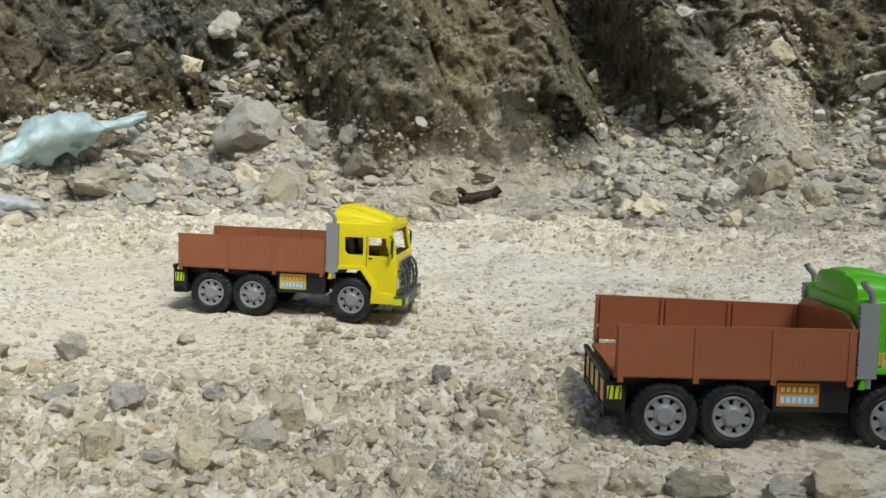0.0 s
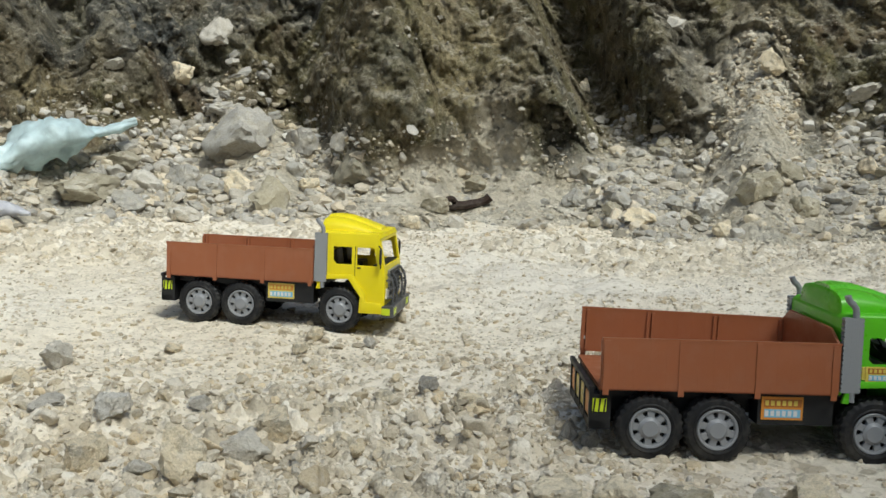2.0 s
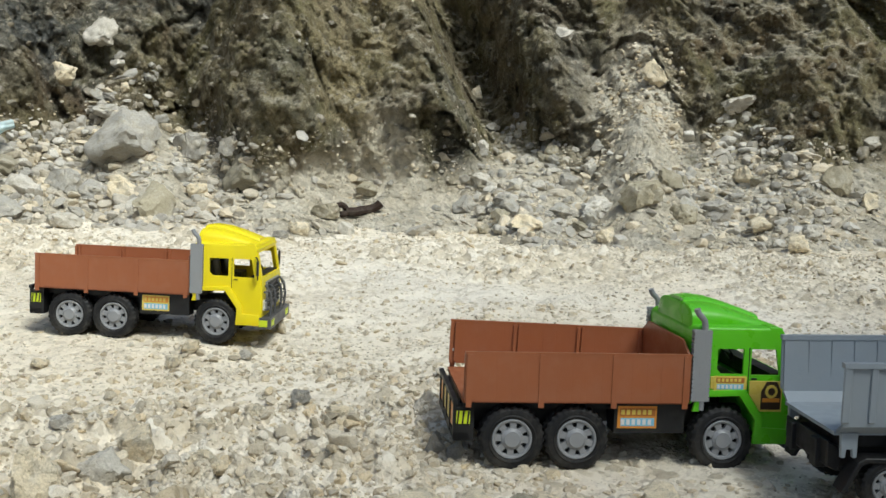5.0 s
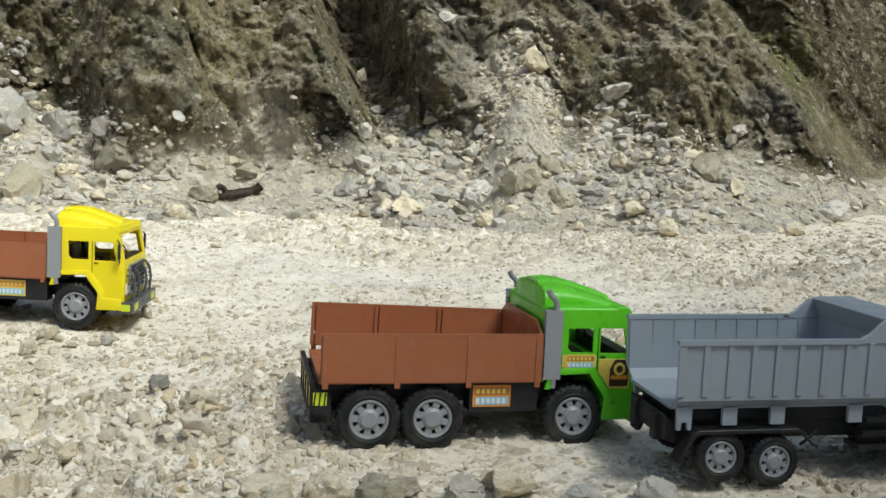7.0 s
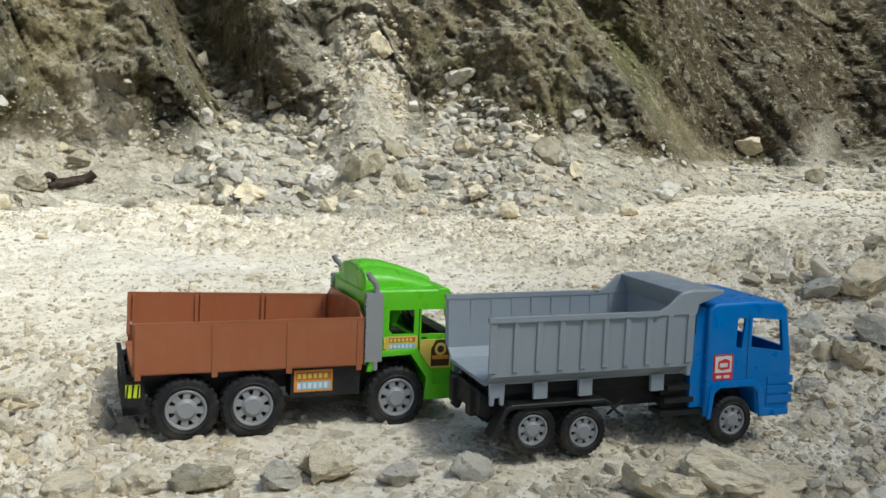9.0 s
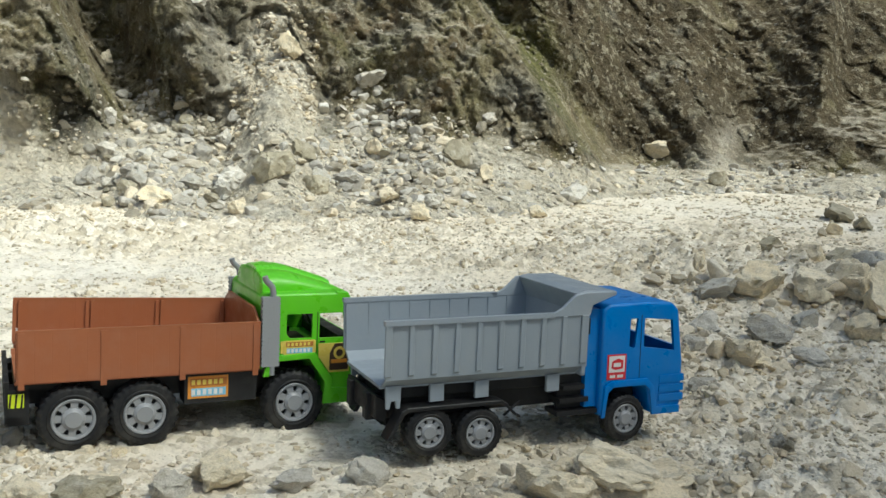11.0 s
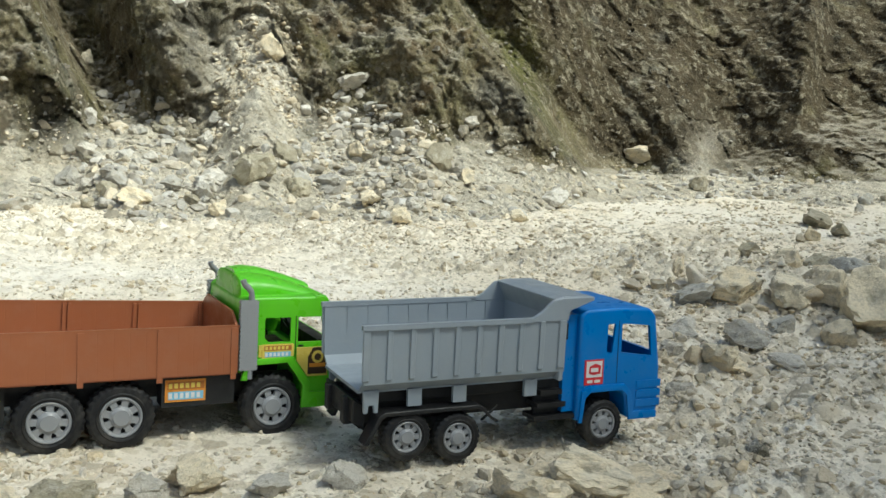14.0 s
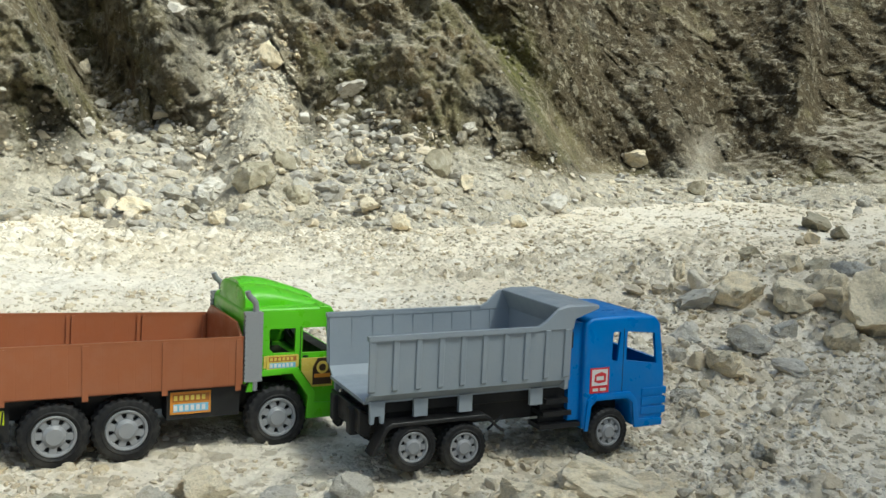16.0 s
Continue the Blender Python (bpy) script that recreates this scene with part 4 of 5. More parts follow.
    rear = eased(prism(bmesh.new(), [(0.266, 0.133), (0.272, 0.127), (0.302, 0.127), (0.302, 0.159), (0.266, 0.159)], -0.02, 0.18), 0.0016, 2)
    front = eased(prism(bmesh.new(), [(0.312, 0.126), (0.352, 0.126), (0.3455, 0.159), (0.312, 0.159)], -0.02, 0.18), 0.0016, 2)
    screen = prism(bmesh.new(), [(0.340, 0.126), (0.40, 0.126), (0.40, 0.171), (0.340, 0.171)], 0.014, 0.142)
    cab = part("cab", carved("cab", body, hollow, rear, front, screen), paint, truck, paint_label, True)
    stations = ((0.236, 0.053, 0.204), (0.2385, 0.057, 0.2085), (0.256, 0.058, 0.2105), (0.280, 0.0575, 0.2080), (0.305, 0.0565, 0.2015), (0.330, 0.056, 0.1935), (0.345, 0.055, 0.1885), (0.354, 0.052, 0.1845))
    part("roof_fairing", loft(bmesh.new(), [arch_ring(x, 0.078, h, 0.177, top, 0.48) for x, h, top in stations]), paint, cab, smooth=True)
    ridge = [(x + 0.001, 0.030 * (1 - 1.5 * (x - 0.238)), top + 0.0045) for x, h, top in stations[1:7]]
    part("roof_ridge", loft(bmesh.new(), [arch_ring(x, 0.078, h, 0.177, top, 0.5) for x, h, top in ridge]), paint, cab, smooth=True)
    part("visor", eased(prism(bmesh.new(), [(0.335, 0.1745), (0.3560, 0.1740), (0.3572, 0.177), (0.3515, 0.1862), (0.335, 0.1870)], 0.0022, 0.1538), 0.0024, 3), paint, cab, smooth=True)
    for y0, y1 in ((-0.0022, 0.0025), (0.1535, 0.1582)):
        lip = [(0.234, 0.080), (0.243, 0.080), (0.2475, 0.0985), (0.297, 0.1005), (0.3205, 0.069), (0.3185, 0.039), (0.364, 0.039), (0.364, 0.058), (0.330, 0.060), (0.3305, 0.0735), (0.3045, 0.1085), (0.242, 0.1060)]
        part("fender", eased(prism(bmesh.new(), lip, y0, y1), 0.0010, 2), paint, cab, smooth=True)
    part("door_line", box(bmesh.new(), 0.3085, 0.3093, 0.0012, 0.0022, 0.106, 0.161), BLACK, cab)
    part("door_handle", eased(box(bmesh.new(), 0.313, 0.320, 0.0006, 0.0024, 0.1205, 0.1225), 0.0005, 1), BLACK, cab)
    # inside the cab
    for y in (0.022, 0.090):
        bm = bmesh.new()
        box(bm, 0.268, 0.302, y, y + 0.042, 0.108, 0.123)
        prism(bm, [(0.262, 0.118), (0.272, 0.118), (0.266, 0.152), (0.257, 0.150)], y, y + 0.042)
        part("seat", eased(bm, 0.0025, 2), BLACK, truck, smooth=True)
    bm = bmesh.new()
    ring = [(0.334 - 0.006 * math.sin(t), 0.111 + 0.014 * math.cos(t), 0.131 + 0.012 * math.sin(t)) for t in [2 * math.pi * k / 14 for k in range(15)]]
    part("steering_wheel", tube(bm, ring, 0.0014, 6), BLACK, truck)
    part("dashboard", eased(box(bmesh.new(), 0.342, 0.361, 0.008, 0.148, 0.108, 0.127), 0.003, 2), BLACK, truck)
    # exhaust stacks
    for y in (-0.004, 0.152):
        rear_edge, front_edge = [], []
        for i in range(16):
            z = 0.0945 + i * 0.0056
            rear_edge += [(0.2325, z - 0.0009), (0.2305, z), (0.2305, z + 0.0036), (0.2325, z + 0.0045)]
            front_edge += [(0.2535, z - 0.0009), (0.2548, z), (0.2548, z + 0.0036), (0.2535, z + 0.0045)]
        bm = prism(bmesh.new(), front_edge + rear_edge[::-1], y, y + 0.008)
        stack = part("exhaust_shield", bm, SHIELD, truck, "perforated silver-grey exhaust shield")
        points = [(0.246, y + 0.004, 0.082), (0.246, y + 0.004, 0.188), (0.245, y + 0.004, 0.194), (0.2415, y + 0.004, 0.1985), (0.2375, y + 0.004, 0.2015), (0.235, y + 0.004, 0.2055), (0.234, y + 0.004, 0.209)]
        part("exhaust_pipe", tube(bmesh.new(), points, 0.0040, 12), SILVER, stack, smooth=True)
    # front
    bm = box(bmesh.new(), 0.362, 0.386, -0.002, 0.158, 0.034, 0.054)
    bumper = part("front_bumper", eased(bm, 0.0025, 2), DARK_GREY, truck, "dark grey front bumper with lime stripes", True)
    for y in (0.006, 0.014, 0.022, 0.124, 0.132, 0.140):
        part("reflector", box(bmesh.new(), 0.3858, 0.3867, y, y + 0.005, 0.038, 0.050), LIME, bumper)
    part("reflector", box(bmesh.new(), 0.364, 0.380, -0.0028, -0.0019, 0.038, 0.050), LIME, bumper)
    grille = part("grille", eased(box(bmesh.new(), 0.3655, 0.3705, 0.030, 0.126, 0.064, 0.116), 0.0015, 1), SILVER, truck)
    for i in range(6):
        part("grille_slat", box(bmesh.new(), 0.3704, 0.3725, 0.034, 0.122, 0.070 + i * 0.008, 0.0745 + i * 0.008), BLACK, grille)
    for y in (0.010, 0.134):
        part("headlight", eased(box(bmesh.new(), 0.366, 0.3715, y, y + 0.014, 0.066, 0.084), 0.002, 2), WHITE, truck, smooth=True)
    bm = bmesh.new()
    for y in (0.020, 0.052, 0.104, 0.136):
        tube(bm, [(0.3790, y, 0.052), (0.3815, y, 0.080), (0.378, y, 0.100), (0.369, y, 0.111)], 0.0026, 8)
    for z, x in ((0.068, 0.381), (0.085, 0.3815), (0.100, 0.378)):
        tube(bm, [(x - 0.008, 0.006, z), (x, 0.020, z), (x, 0.136, z), (x - 0.008, 0.150, z)], 0.0019, 8)
    part("bull_bar", bm, DARK_GREY, truck, "dusty grey plastic bull bar", True)
    for y, s in ((0.0, -1), (0.156, 1)):
        bm = tube(bmesh.new(), [(0.354, y, 0.164), (0.360, y + s * 0.008, 0.160), (0.361, y + s * 0.009, 0.143), (0.360, y + s * 0.006, 0.125), (0.358, y, 0.123)], 0.0013, 6)
        box(bm, 0.3585, 0.362, y + s * 0.009 - 0.004, y + s * 0.009 + 0.004, 0.132, 0.158)
        part("side_mirror", bm, BLACK, truck)
    truck.matrix_basis = m @ Matrix.Diagonal((*CARGO, 1, 1))
    return truck, cab


truck, cab = cargo_truck("yellow toy truck with open brown plastic bed", YELLOW, "glossy yellow cab with open windows", (PALE_YELLOW, ORANGE, SKY_BLUE), pose(-0.4458, 2.0653, 0.0379, 0, 0.87, -8.04))
truck, cab = cargo_truck("green toy truck with open brown plastic bed", GREEN, "bright green cab with worn stickers", (ORANGE, RUST_PRINT, SKY_BLUE), pose(0.2498, 1.4081, 0.001, 0, 0, -1.14), 1.6)
# stickers on the green cab
part("sticker", eased(prism(bmesh.new(), [(0.258, 0.1085), (0.307, 0.1085), (0.307, 0.124), (0.258, 0.124)], 0.0007, 0.0022), 0.0003, 1), PALE_YELLOW, cab, "yellow sticker band below the window")
part("sticker", eased(prism(bmesh.new(), [(0.311, 0.102), (0.327, 0.080), (0.356, 0.080), (0.356, 0.119), (0.311, 0.119)], 0.0007, 0.0022), 0.0003, 1), PALE_YELLOW, cab, "yellow sticker on the door")
print_bars(cab, 0.262, 0.305, 0.0006, 0.1065, 0.1250, PALE_YELLOW, RUST_PRINT, SKY_BLUE)
badge = part("sticker", eased(prism(bmesh.new(), [(0.327, 0.083), (0.354, 0.083), (0.354, 0.106), (0.348, 0.1185), (0.334, 0.1185), (0.327, 0.106)], -0.0002, 0.0006), 0.0003, 1), DARK_PRINT, cab, "dark round-topped badge sticker")
part("badge_disc", lathe(bmesh.new(), [(0, -0.0008), (0.0085, -0.0008), (0.0085, -0.0001)], 0.3405, 0.106, 16), PALE_YELLOW, badge)
part("badge_spot", lathe(bmesh.new(), [(0, -0.0012), (0.0048, -0.0012), (0.0048, -0.0007)], 0.3405, 0.106, 14), DARK_PRINT, badge)
part("print_bar", box(bmesh.new(), 0.329, 0.352, -0.0007, -0.0001, 0.0925, 0.0975), ORANGE, badge)


def dump_truck(m):
    """A toy tipper. x runs forward from the rear axle; y = 0 is the outer face of the right-hand tyres."""
    truck = tagged(new("toy_dump_truck"), "blue toy dump truck with ribbed grey tipping bed", "toy truck", "toy trucks in the quarry")
    bm = bmesh.new()
    for y in (0.036, 0.098):
        box(bm, -0.070, 0.330, y, y + 0.014, 0.052, 0.084)
    for x in (-0.062, 0.034, 0.12, 0.20, 0.31):
        box(bm, x, x + 0.012, 0.045, 0.103, 0.056, 0.080)
    box(bm, -0.050, 0.225, 0.024, 0.122, 0.078, 0.0945)
    for x in (0.0, 0.068, 0.28):
        box(bm, x - 0.005, x + 0.005, 0.016, 0.130, 0.024, 0.054)
    prism(bm, [(-0.064, 0.058), (-0.050, 0.052), (-0.045, 0.076), (-0.064, 0.086)], 0.020, 0.126)
    part("chassis", eased(bm, 0.0012, 1), BLACK, truck)
    for i, x in enumerate((0.0, 0.068, 0.28)):
        z = (0.041, 0.034, 0.0335)[i]
        add_wheel(WHEEL_SMALL, truck, x, 0.001, z, False, 13 * i + 3, TIPPER)
        add_wheel(WHEEL_SMALL, truck, x, 0.145, z, True, 9 * i, TIPPER)
    for y0, y1 in ((-0.001, 0.022), (0.124, 0.147)):
        arch = [(-0.056, 0.036), (-0.050, 0.036), (-0.034, 0.0645), (-0.028, 0.068), (0.092, 0.068), (0.100, 0.064), (0.104, 0.064), (0.104, 0.068), (0.094, 0.073), (-0.030, 0.073), (-0.038, 0.069)]
        part("mudguard", eased(prism(bmesh.new(), arch, y0, y1), 0.0008, 1), BLACK, truck)
    bm = bmesh.new()
    tube(bm, [(0.100, 0.004, 0.068), (0.118, 0.010, 0.052), (0.128, 0.014, 0.046)], 0.0018, 6)
    tube(bm, [(0.104, 0.012, 0.050), (0.126, 0.012, 0.066)], 0.0018, 6)
    part("strut", bm, BLACK, truck)
    for y0, y1 in ((0.004, 0.034), (0.112, 0.142)):
        for x0, x1, z0, z1 in ((0.176, 0.236, 0.044, 0.050), (0.180, 0.222, 0.060, 0.066), (0.184, 0.216, 0.076, 0.082)):
            part("step", eased(box(bmesh.new(), x0, x1, y0, y1, z0, z1), 0.0012, 1), BLACK, truck)
        part("step_frame", eased(box(bmesh.new(), 0.182, 0.226, y0 + 0.012, y0 + 0.018, 0.0445, 0.100), 0.0012, 1), BLACK, truck)
    # tipping bed
    bed = part("tipping_bed", eased(box(bmesh.new(), -0.062, 0.208, 0.010, 0.136, 0.1085, 0.1125), 0.0008, 1), BED_GREY, truck, "ribbed blue-grey plastic tipping bed")
    for s in (-1, 1):
        def across(v):
            return v if s < 0 else 0.146 - v
        bm = bmesh.new()
        shape = [(0.0125, 0.1085), (-0.0035, 0.121), (-0.0060, 0.187), (-0.0030, 0.187), (-0.0005, 0.1225), (0.0140, 0.1120)]
        a = [bm.verts.new((-0.060, across(y), z)) for y, z in shape]
        b = [bm.verts.new((0.212, across(y), z)) for y, z in shape]
        bm.faces.new(a)
        bm.faces.new(b[::-1])
        for i in range(6):
            bm.faces.new((a[i], b[i], b[(i + 1) % 6], a[(i + 1) % 6]))
        bmesh.ops.recalc_face_normals(bm, faces=bm.faces)
        side = part("bed_side", bm, BED_GREY, bed)
        for i in range(10):
            x = -0.0580 + i * 0.0292
            w = 0.0035 if i not in (0, 9) else 0.0045
            bm = bmesh.new()
            shape = [(-0.0030, 0.124), (-0.0062, 0.126), (-0.0085, 0.185), (-0.0055, 0.185)]
            a = [bm.verts.new((x - w, across(y), z)) for y, z in shape]
            b = [bm.verts.new((x + w, across(y), z)) for y, z in shape]
            bm.faces.new(a)
            bm.faces.new(b[::-1])
            for k in range(4):
                bm.faces.new((a[k], b[k], b[(k + 1) % 4], a[(k + 1) % 4]))
            bmesh.ops.recalc_face_normals(bm, faces=bm.faces)
            part("rib", eased(bm, 0.0006, 1), BED_GREY, side)
            if 0 < i < 9:
                y0, y1 = sorted((across(-0.0022), across(-0.0012)))
                part("inner_groove", box(bmesh.new(), x - 0.0006, x + 0.0006, y0, y1 + 0.0004, 0.126, 0.184), BED_GREY, side)
        y0, y1 = sorted((across(-0.0095), across(-0.0020)))
        part("top_rail", eased(box(bmesh.new(), -0.0635, 0.160, y0, y1, 0.1840, 0.1895), 0.0012, 2), BED_GREY, side)
        y0, y1 = sorted((across(-0.0078), across(-0.0020)))
        gusset = [(0.152, 0.1842), (0.2125, 0.1842), (0.2155, 0.1965), (0.250, 0.2080), (0.250, 0.2125), (0.205, 0.2120), (0.190, 0.2095), (0.172, 0.1945), (0.162, 0.1895), (0.152, 0.1895)]
        part("gusset", eased(prism(bmesh.new(), gusset, y0, y1), 0.0008, 1), BED_GREY, side)
    front = [(0.2045, 0.1086), (0.2105, 0.1086), (0.2145, 0.196), (0.2500, 0.2085), (0.2500, 0.2125), (0.2080, 0.2135), (0.1930, 0.2105), (0.2060, 0.185)]
    bm = prism(bmesh.new(), front, -0.0035, 0.1495)
    part("headboard", eased(bm, 0.0010, 1), BED_GREY, bed, "sloping headboard with a guard over the cab")
    for x in (-0.046, 0.010, 0.070, 0.170):
        for y in (0.006, 0.136):
            bm = box(bmesh.new(), x - 0.009, x + 0.009, y, y + 0.005, 0.090, 0.1105)
            if x < 0:
                bm = prism(bmesh.new(), [(x - 0.010, 0.112), (x + 0.010, 0.112), (x + 0.009, 0.085), (x + 0.004, 0.085), (x + 0.003, 0.094), (x - 0.003, 0.094), (x - 0.004, 0.085), (x - 0.009, 0.085)], y, y + 0.005)
            part("bracket", eased(bm, 0.0008, 1), BED_GREY, bed)
    bed.matrix_basis = pose(0, 0, -0.0135)
    # cab
    outline = [(0.236, 0.046), (0.246, 0.046), (0.2495, 0.074), (0.257, 0.0805), (0.304, 0.0805), (0.3115, 0.074), (0.316, 0.044), (0.360, 0.044), (0.365, 0.054), (0.365, 0.108), (0.355, 0.176), (0.345, 0.1860), (0.300, 0.1885), (0.246, 0.1870), (0.236, 0.181)]
    body = eased(prism(bmesh.new(), outline, 0.0, 0.141), 0.0055, 3, 18)
    hollow = prism(bmesh.new(), [(0.242, 0.096), (0.360, 0.096), (0.359, 0.112), (0.350, 0.176), (0.343, 0.180), (0.244, 0.180)], 0.004, 0.137)
    window = eased(prism(bmesh.new(), [(0.301, 0.131), (0.350, 0.124), (0.345, 0.164), (0.301, 0.168)], -0.02, 0.17), 0.002, 2)
    slot = eased(prism(bmesh.new(), [(0.278, 0.133), (0.287, 0.130), (0.291, 0.168), (0.279, 0.168)], -0.02, 0.17), 0.0012, 1)
    screen = prism(bmesh.new(), [(0.341, 0.128), (0.40, 0.128), (0.40, 0.172), (0.341, 0.172)], 0.014, 0.132)
    cab = part("cab", carved("cab", body, hollow, window, slot, screen), BLUE, truck, "smooth blue plastic cab with open windows", True)
    part("cab_back", eased(box(bmesh.new(), 0.218, 0.2375, 0.008, 0.138, 0.058, 0.181), 0.003, 2), BLUE, cab, smooth=True)
    part("vent", eased(box(bmesh.new(), 0.2175, 0.2225, 0.0072, 0.0088, 0.150, 0.170), 0.0004, 1), BLACK, cab)
    for y0, y1 in ((-0.0022, 0.0012), (0.1398, 0.1432)):
        lip = [(0.239, 0.044), (0.2445, 0.044), (0.2485, 0.0755), (0.2565, 0.082), (0.3045, 0.082), (0.3130, 0.075), (0.3175, 0.0425), (0.362, 0.0425), (0.362, 0.052), (0.3245, 0.053), (0.3195, 0.080), (0.3085, 0.0905), (0.2535, 0.0905), (0.2425, 0.084)]
        part("fender", eased(prism(bmesh.new(), lip, y0, y1), 0.001, 2), BLUE, cab, smooth=True)
    for i in range(3):
        z = 0.0585 + i * 0.0125
        part("bumper_step", eased(box(bmesh.new(), 0.328, 0.3670, -0.0012, 0.1422, z, z + 0.009), 0.0018, 2), BLUE, cab, smooth=True)
    part("door_groove", box(bmesh.new(), 0.2955, 0.2962, -0.0004, 0.0004, 0.092, 0.172), BLACK, cab)
    for y in (0.020, 0.086):
        bm = box(bmesh.new(), 0.268, 0.300, y, y + 0.040, 0.100, 0.118)
        prism(bm, [(0.256, 0.112), (0.268, 0.112), (0.262, 0.150), (0.252, 0.148)], y, y + 0.040)
        part("seat", eased(bm, 0.0025, 2), BLACK, truck, smooth=True)
    sticker = part("sticker", eased(box(bmesh.new(), 0.2455, 0.2745, -0.0007, 0.0003, 0.0920, 0.1240), 0.0003, 1), RED, cab, "red and white square sticker")
    part("sticker_field", eased(box(bmesh.new(), 0.2480, 0.2720, -0.0011, -0.0006, 0.1015, 0.1220), 0.0002, 1), WHITE, sticker)
    part("sticker_mark", prism(bmesh.new(), [(0.2515, 0.1070), (0.2580, 0.1045), (0.2690, 0.1060), (0.2695, 0.1160), (0.2620, 0.1190), (0.2525, 0.1155)], -0.0015, -0.0010), RED, sticker)
    part("sticker_mark", prism(bmesh.new(), [(0.2545, 0.1085), (0.2655, 0.1085), (0.2655, 0.1135), (0.2545, 0.1135)], -0.0019, -0.0014), WHITE, sticker)
    part("print_bar", box(bmesh.new(), 0.2500, 0.2580, -0.0011, -0.0006, 0.0945, 0.0980), WHITE, sticker)
    part("print_bar", box(bmesh.new(), 0.2610, 0.2700, -0.0011, -0.0006, 0.0945, 0.0980), WHITE, sticker)
    cab.matrix_basis = pose(0, 0, -0.006)
    truck.matrix_basis = m @ Matrix.Diagonal((*TIPPER, 1, 1))
    return truck


dump_truck(pose(0.6141, 1.2001, 0.0128, 0, -1.1, -4.09))


# ---- boulders and loose rocks ----
WORDS = {"grey": "grey broken limestone rock", "pale": "pale cream limestone rock", "tan": "tan weathered limestone rock", "dark": "dark mossy weathered rock"}
ROCK_SHAPES = {}
for kind in STONE:
    ROCK_SHAPES[kind] = []
    for k in range(7):
        v, f = stone_shape(900 + k * 7 + len(kind), 4)
        v = v + v * (rough(v[:, 0] * 1.0 + k, v[:, 1], v[:, 2] + 3, 0.30, 5, 0.62) * 0.30)[:, None]
        v /= np.abs(v).max(0)
        me = arrays_mesh("rock", v, f, STONE[kind], True)
        me.set_sharp_from_angle(angle=radians(36))
        ROCK_SHAPES[kind].append(me)
placing = random.Random(11)


def boulder(x, y, z, half_wide, half_high, kind, sink=0.22, where="on the rubble slope"):
    """One rock lying on the ground, partly bedded in it."""
    ob = new("rock", placing.choice(ROCK_SHAPES[kind]))
    half_high *= 1.2
    if y < 2.4:
        z = max(z, float(ground_z(x, y)))
    deep = half_wide * placing.uniform(0.65, 0.95)
    turn = pose(x, y, z + half_high * (1 - 2 * sink), placing.uniform(-14, 14), placing.uniform(-14, 14), placing.uniform(-35, 35) + placing.choice((0, 180)))
    ob.matrix_basis = turn @ Matrix.Diagonal((half_wide, deep, half_high, 1))
    size = "large" if half_wide > 0.06 else "small" if half_wide < 0.025 else "fist-sized"
    return tagged(ob, f"{size} {WORDS[kind]} {where}", "rock", "loose rocks in the quarry")


boulder(-0.962, 4.563, 0.847, 0.075, 0.056, "pale")
boulder(-0.821, 4.514, 0.681, 0.102, 0.035, "grey")
boulder(-1.266, 4.127, 0.686, 0.051, 0.022, "pale")
boulder(-1.087, 4.414, 0.656, 0.073, 0.046, "tan")
boulder(-0.738, 4.564, 0.589, 0.050, 0.031, "pale")
boulder(-0.766, 4.069, 0.372, 0.145, 0.095, "grey")
boulder(-0.361, 4.025, 0.374, 0.055, 0.046, "grey")
boulder(-0.536, 4.146, 0.363, 0.080, 0.057, "grey")
boulder(-0.300, 3.963, 0.269, 0.093, 0.071, "dark")
boulder(-0.564, 3.643, 0.161, 0.090, 0.075, "dark")
boulder(-0.732, 3.840, 0.207, 0.063, 0.047, "tan")
boulder(-0.852, 3.902, 0.211, 0.070, 0.037, "grey")
boulder(-0.948, 3.905, 0.224, 0.075, 0.048, "grey")
boulder(-1.046, 3.764, 0.214, 0.064, 0.041, "pale")
boulder(-0.857, 3.581, 0.113, 0.068, 0.031, "pale")
boulder(-1.059, 3.606, 0.147, 0.069, 0.039, "grey")
boulder(-0.897, 4.367, 0.520, 0.084, 0.030, "grey")
boulder(-1.158, 3.862, 0.276, 0.074, 0.042, "dark")
boulder(-1.205, 3.632, 0.184, 0.129, 0.050, "dark")
boulder(-0.079, 3.553, 0.116, 0.039, 0.027, "tan")
boulder(0.164, 4.065, 0.230, 0.056, 0.034, "dark")
boulder(0.006, 3.848, 0.161, 0.059, 0.032, "dark")
boulder(0.587, 3.707, 0.124, 0.027, 0.020, "dark")
boulder(1.041, 3.830, 0.194, 0.069, 0.042, "pale")
boulder(1.490, 3.696, 0.199, 0.076, 0.046, "grey")
boulder(0.727, 3.608, 0.146, 0.071, 0.030, "tan")
boulder(0.567, 4.005, 0.185, 0.047, 0.039, "grey")
boulder(0.999, 3.522, 0.123, 0.043, 0.029, "tan")
boulder(1.414, 4.297, 0.758, 0.071, 0.054, "tan")
boulder(1.054, 4.562, 0.942, 0.065, 0.043, "pale")
boulder(0.751, 5.053, 0.709, 0.042, 0.034, "tan")
boulder(0.681, 3.886, 0.208, 0.043, 0.032, "grey")
boulder(0.867, 3.731, 0.187, 0.051, 0.031, "grey")
boulder(0.350, 3.599, 0.120, 0.059, 0.024, "pale")
boulder(0.086, 3.681, 0.108, 0.034, 0.026, "pale")
boulder(-0.412, 3.709, 0.140, 0.041, 0.022, "pale")
boulder(1.156, 3.653, 0.244, 0.090, 0.060, "dark")
boulder(1.317, 3.646, 0.189, 0.060, 0.045, "dark")
boulder(-0.577, 1.738, 0.024, 0.029, 0.022, "pale")
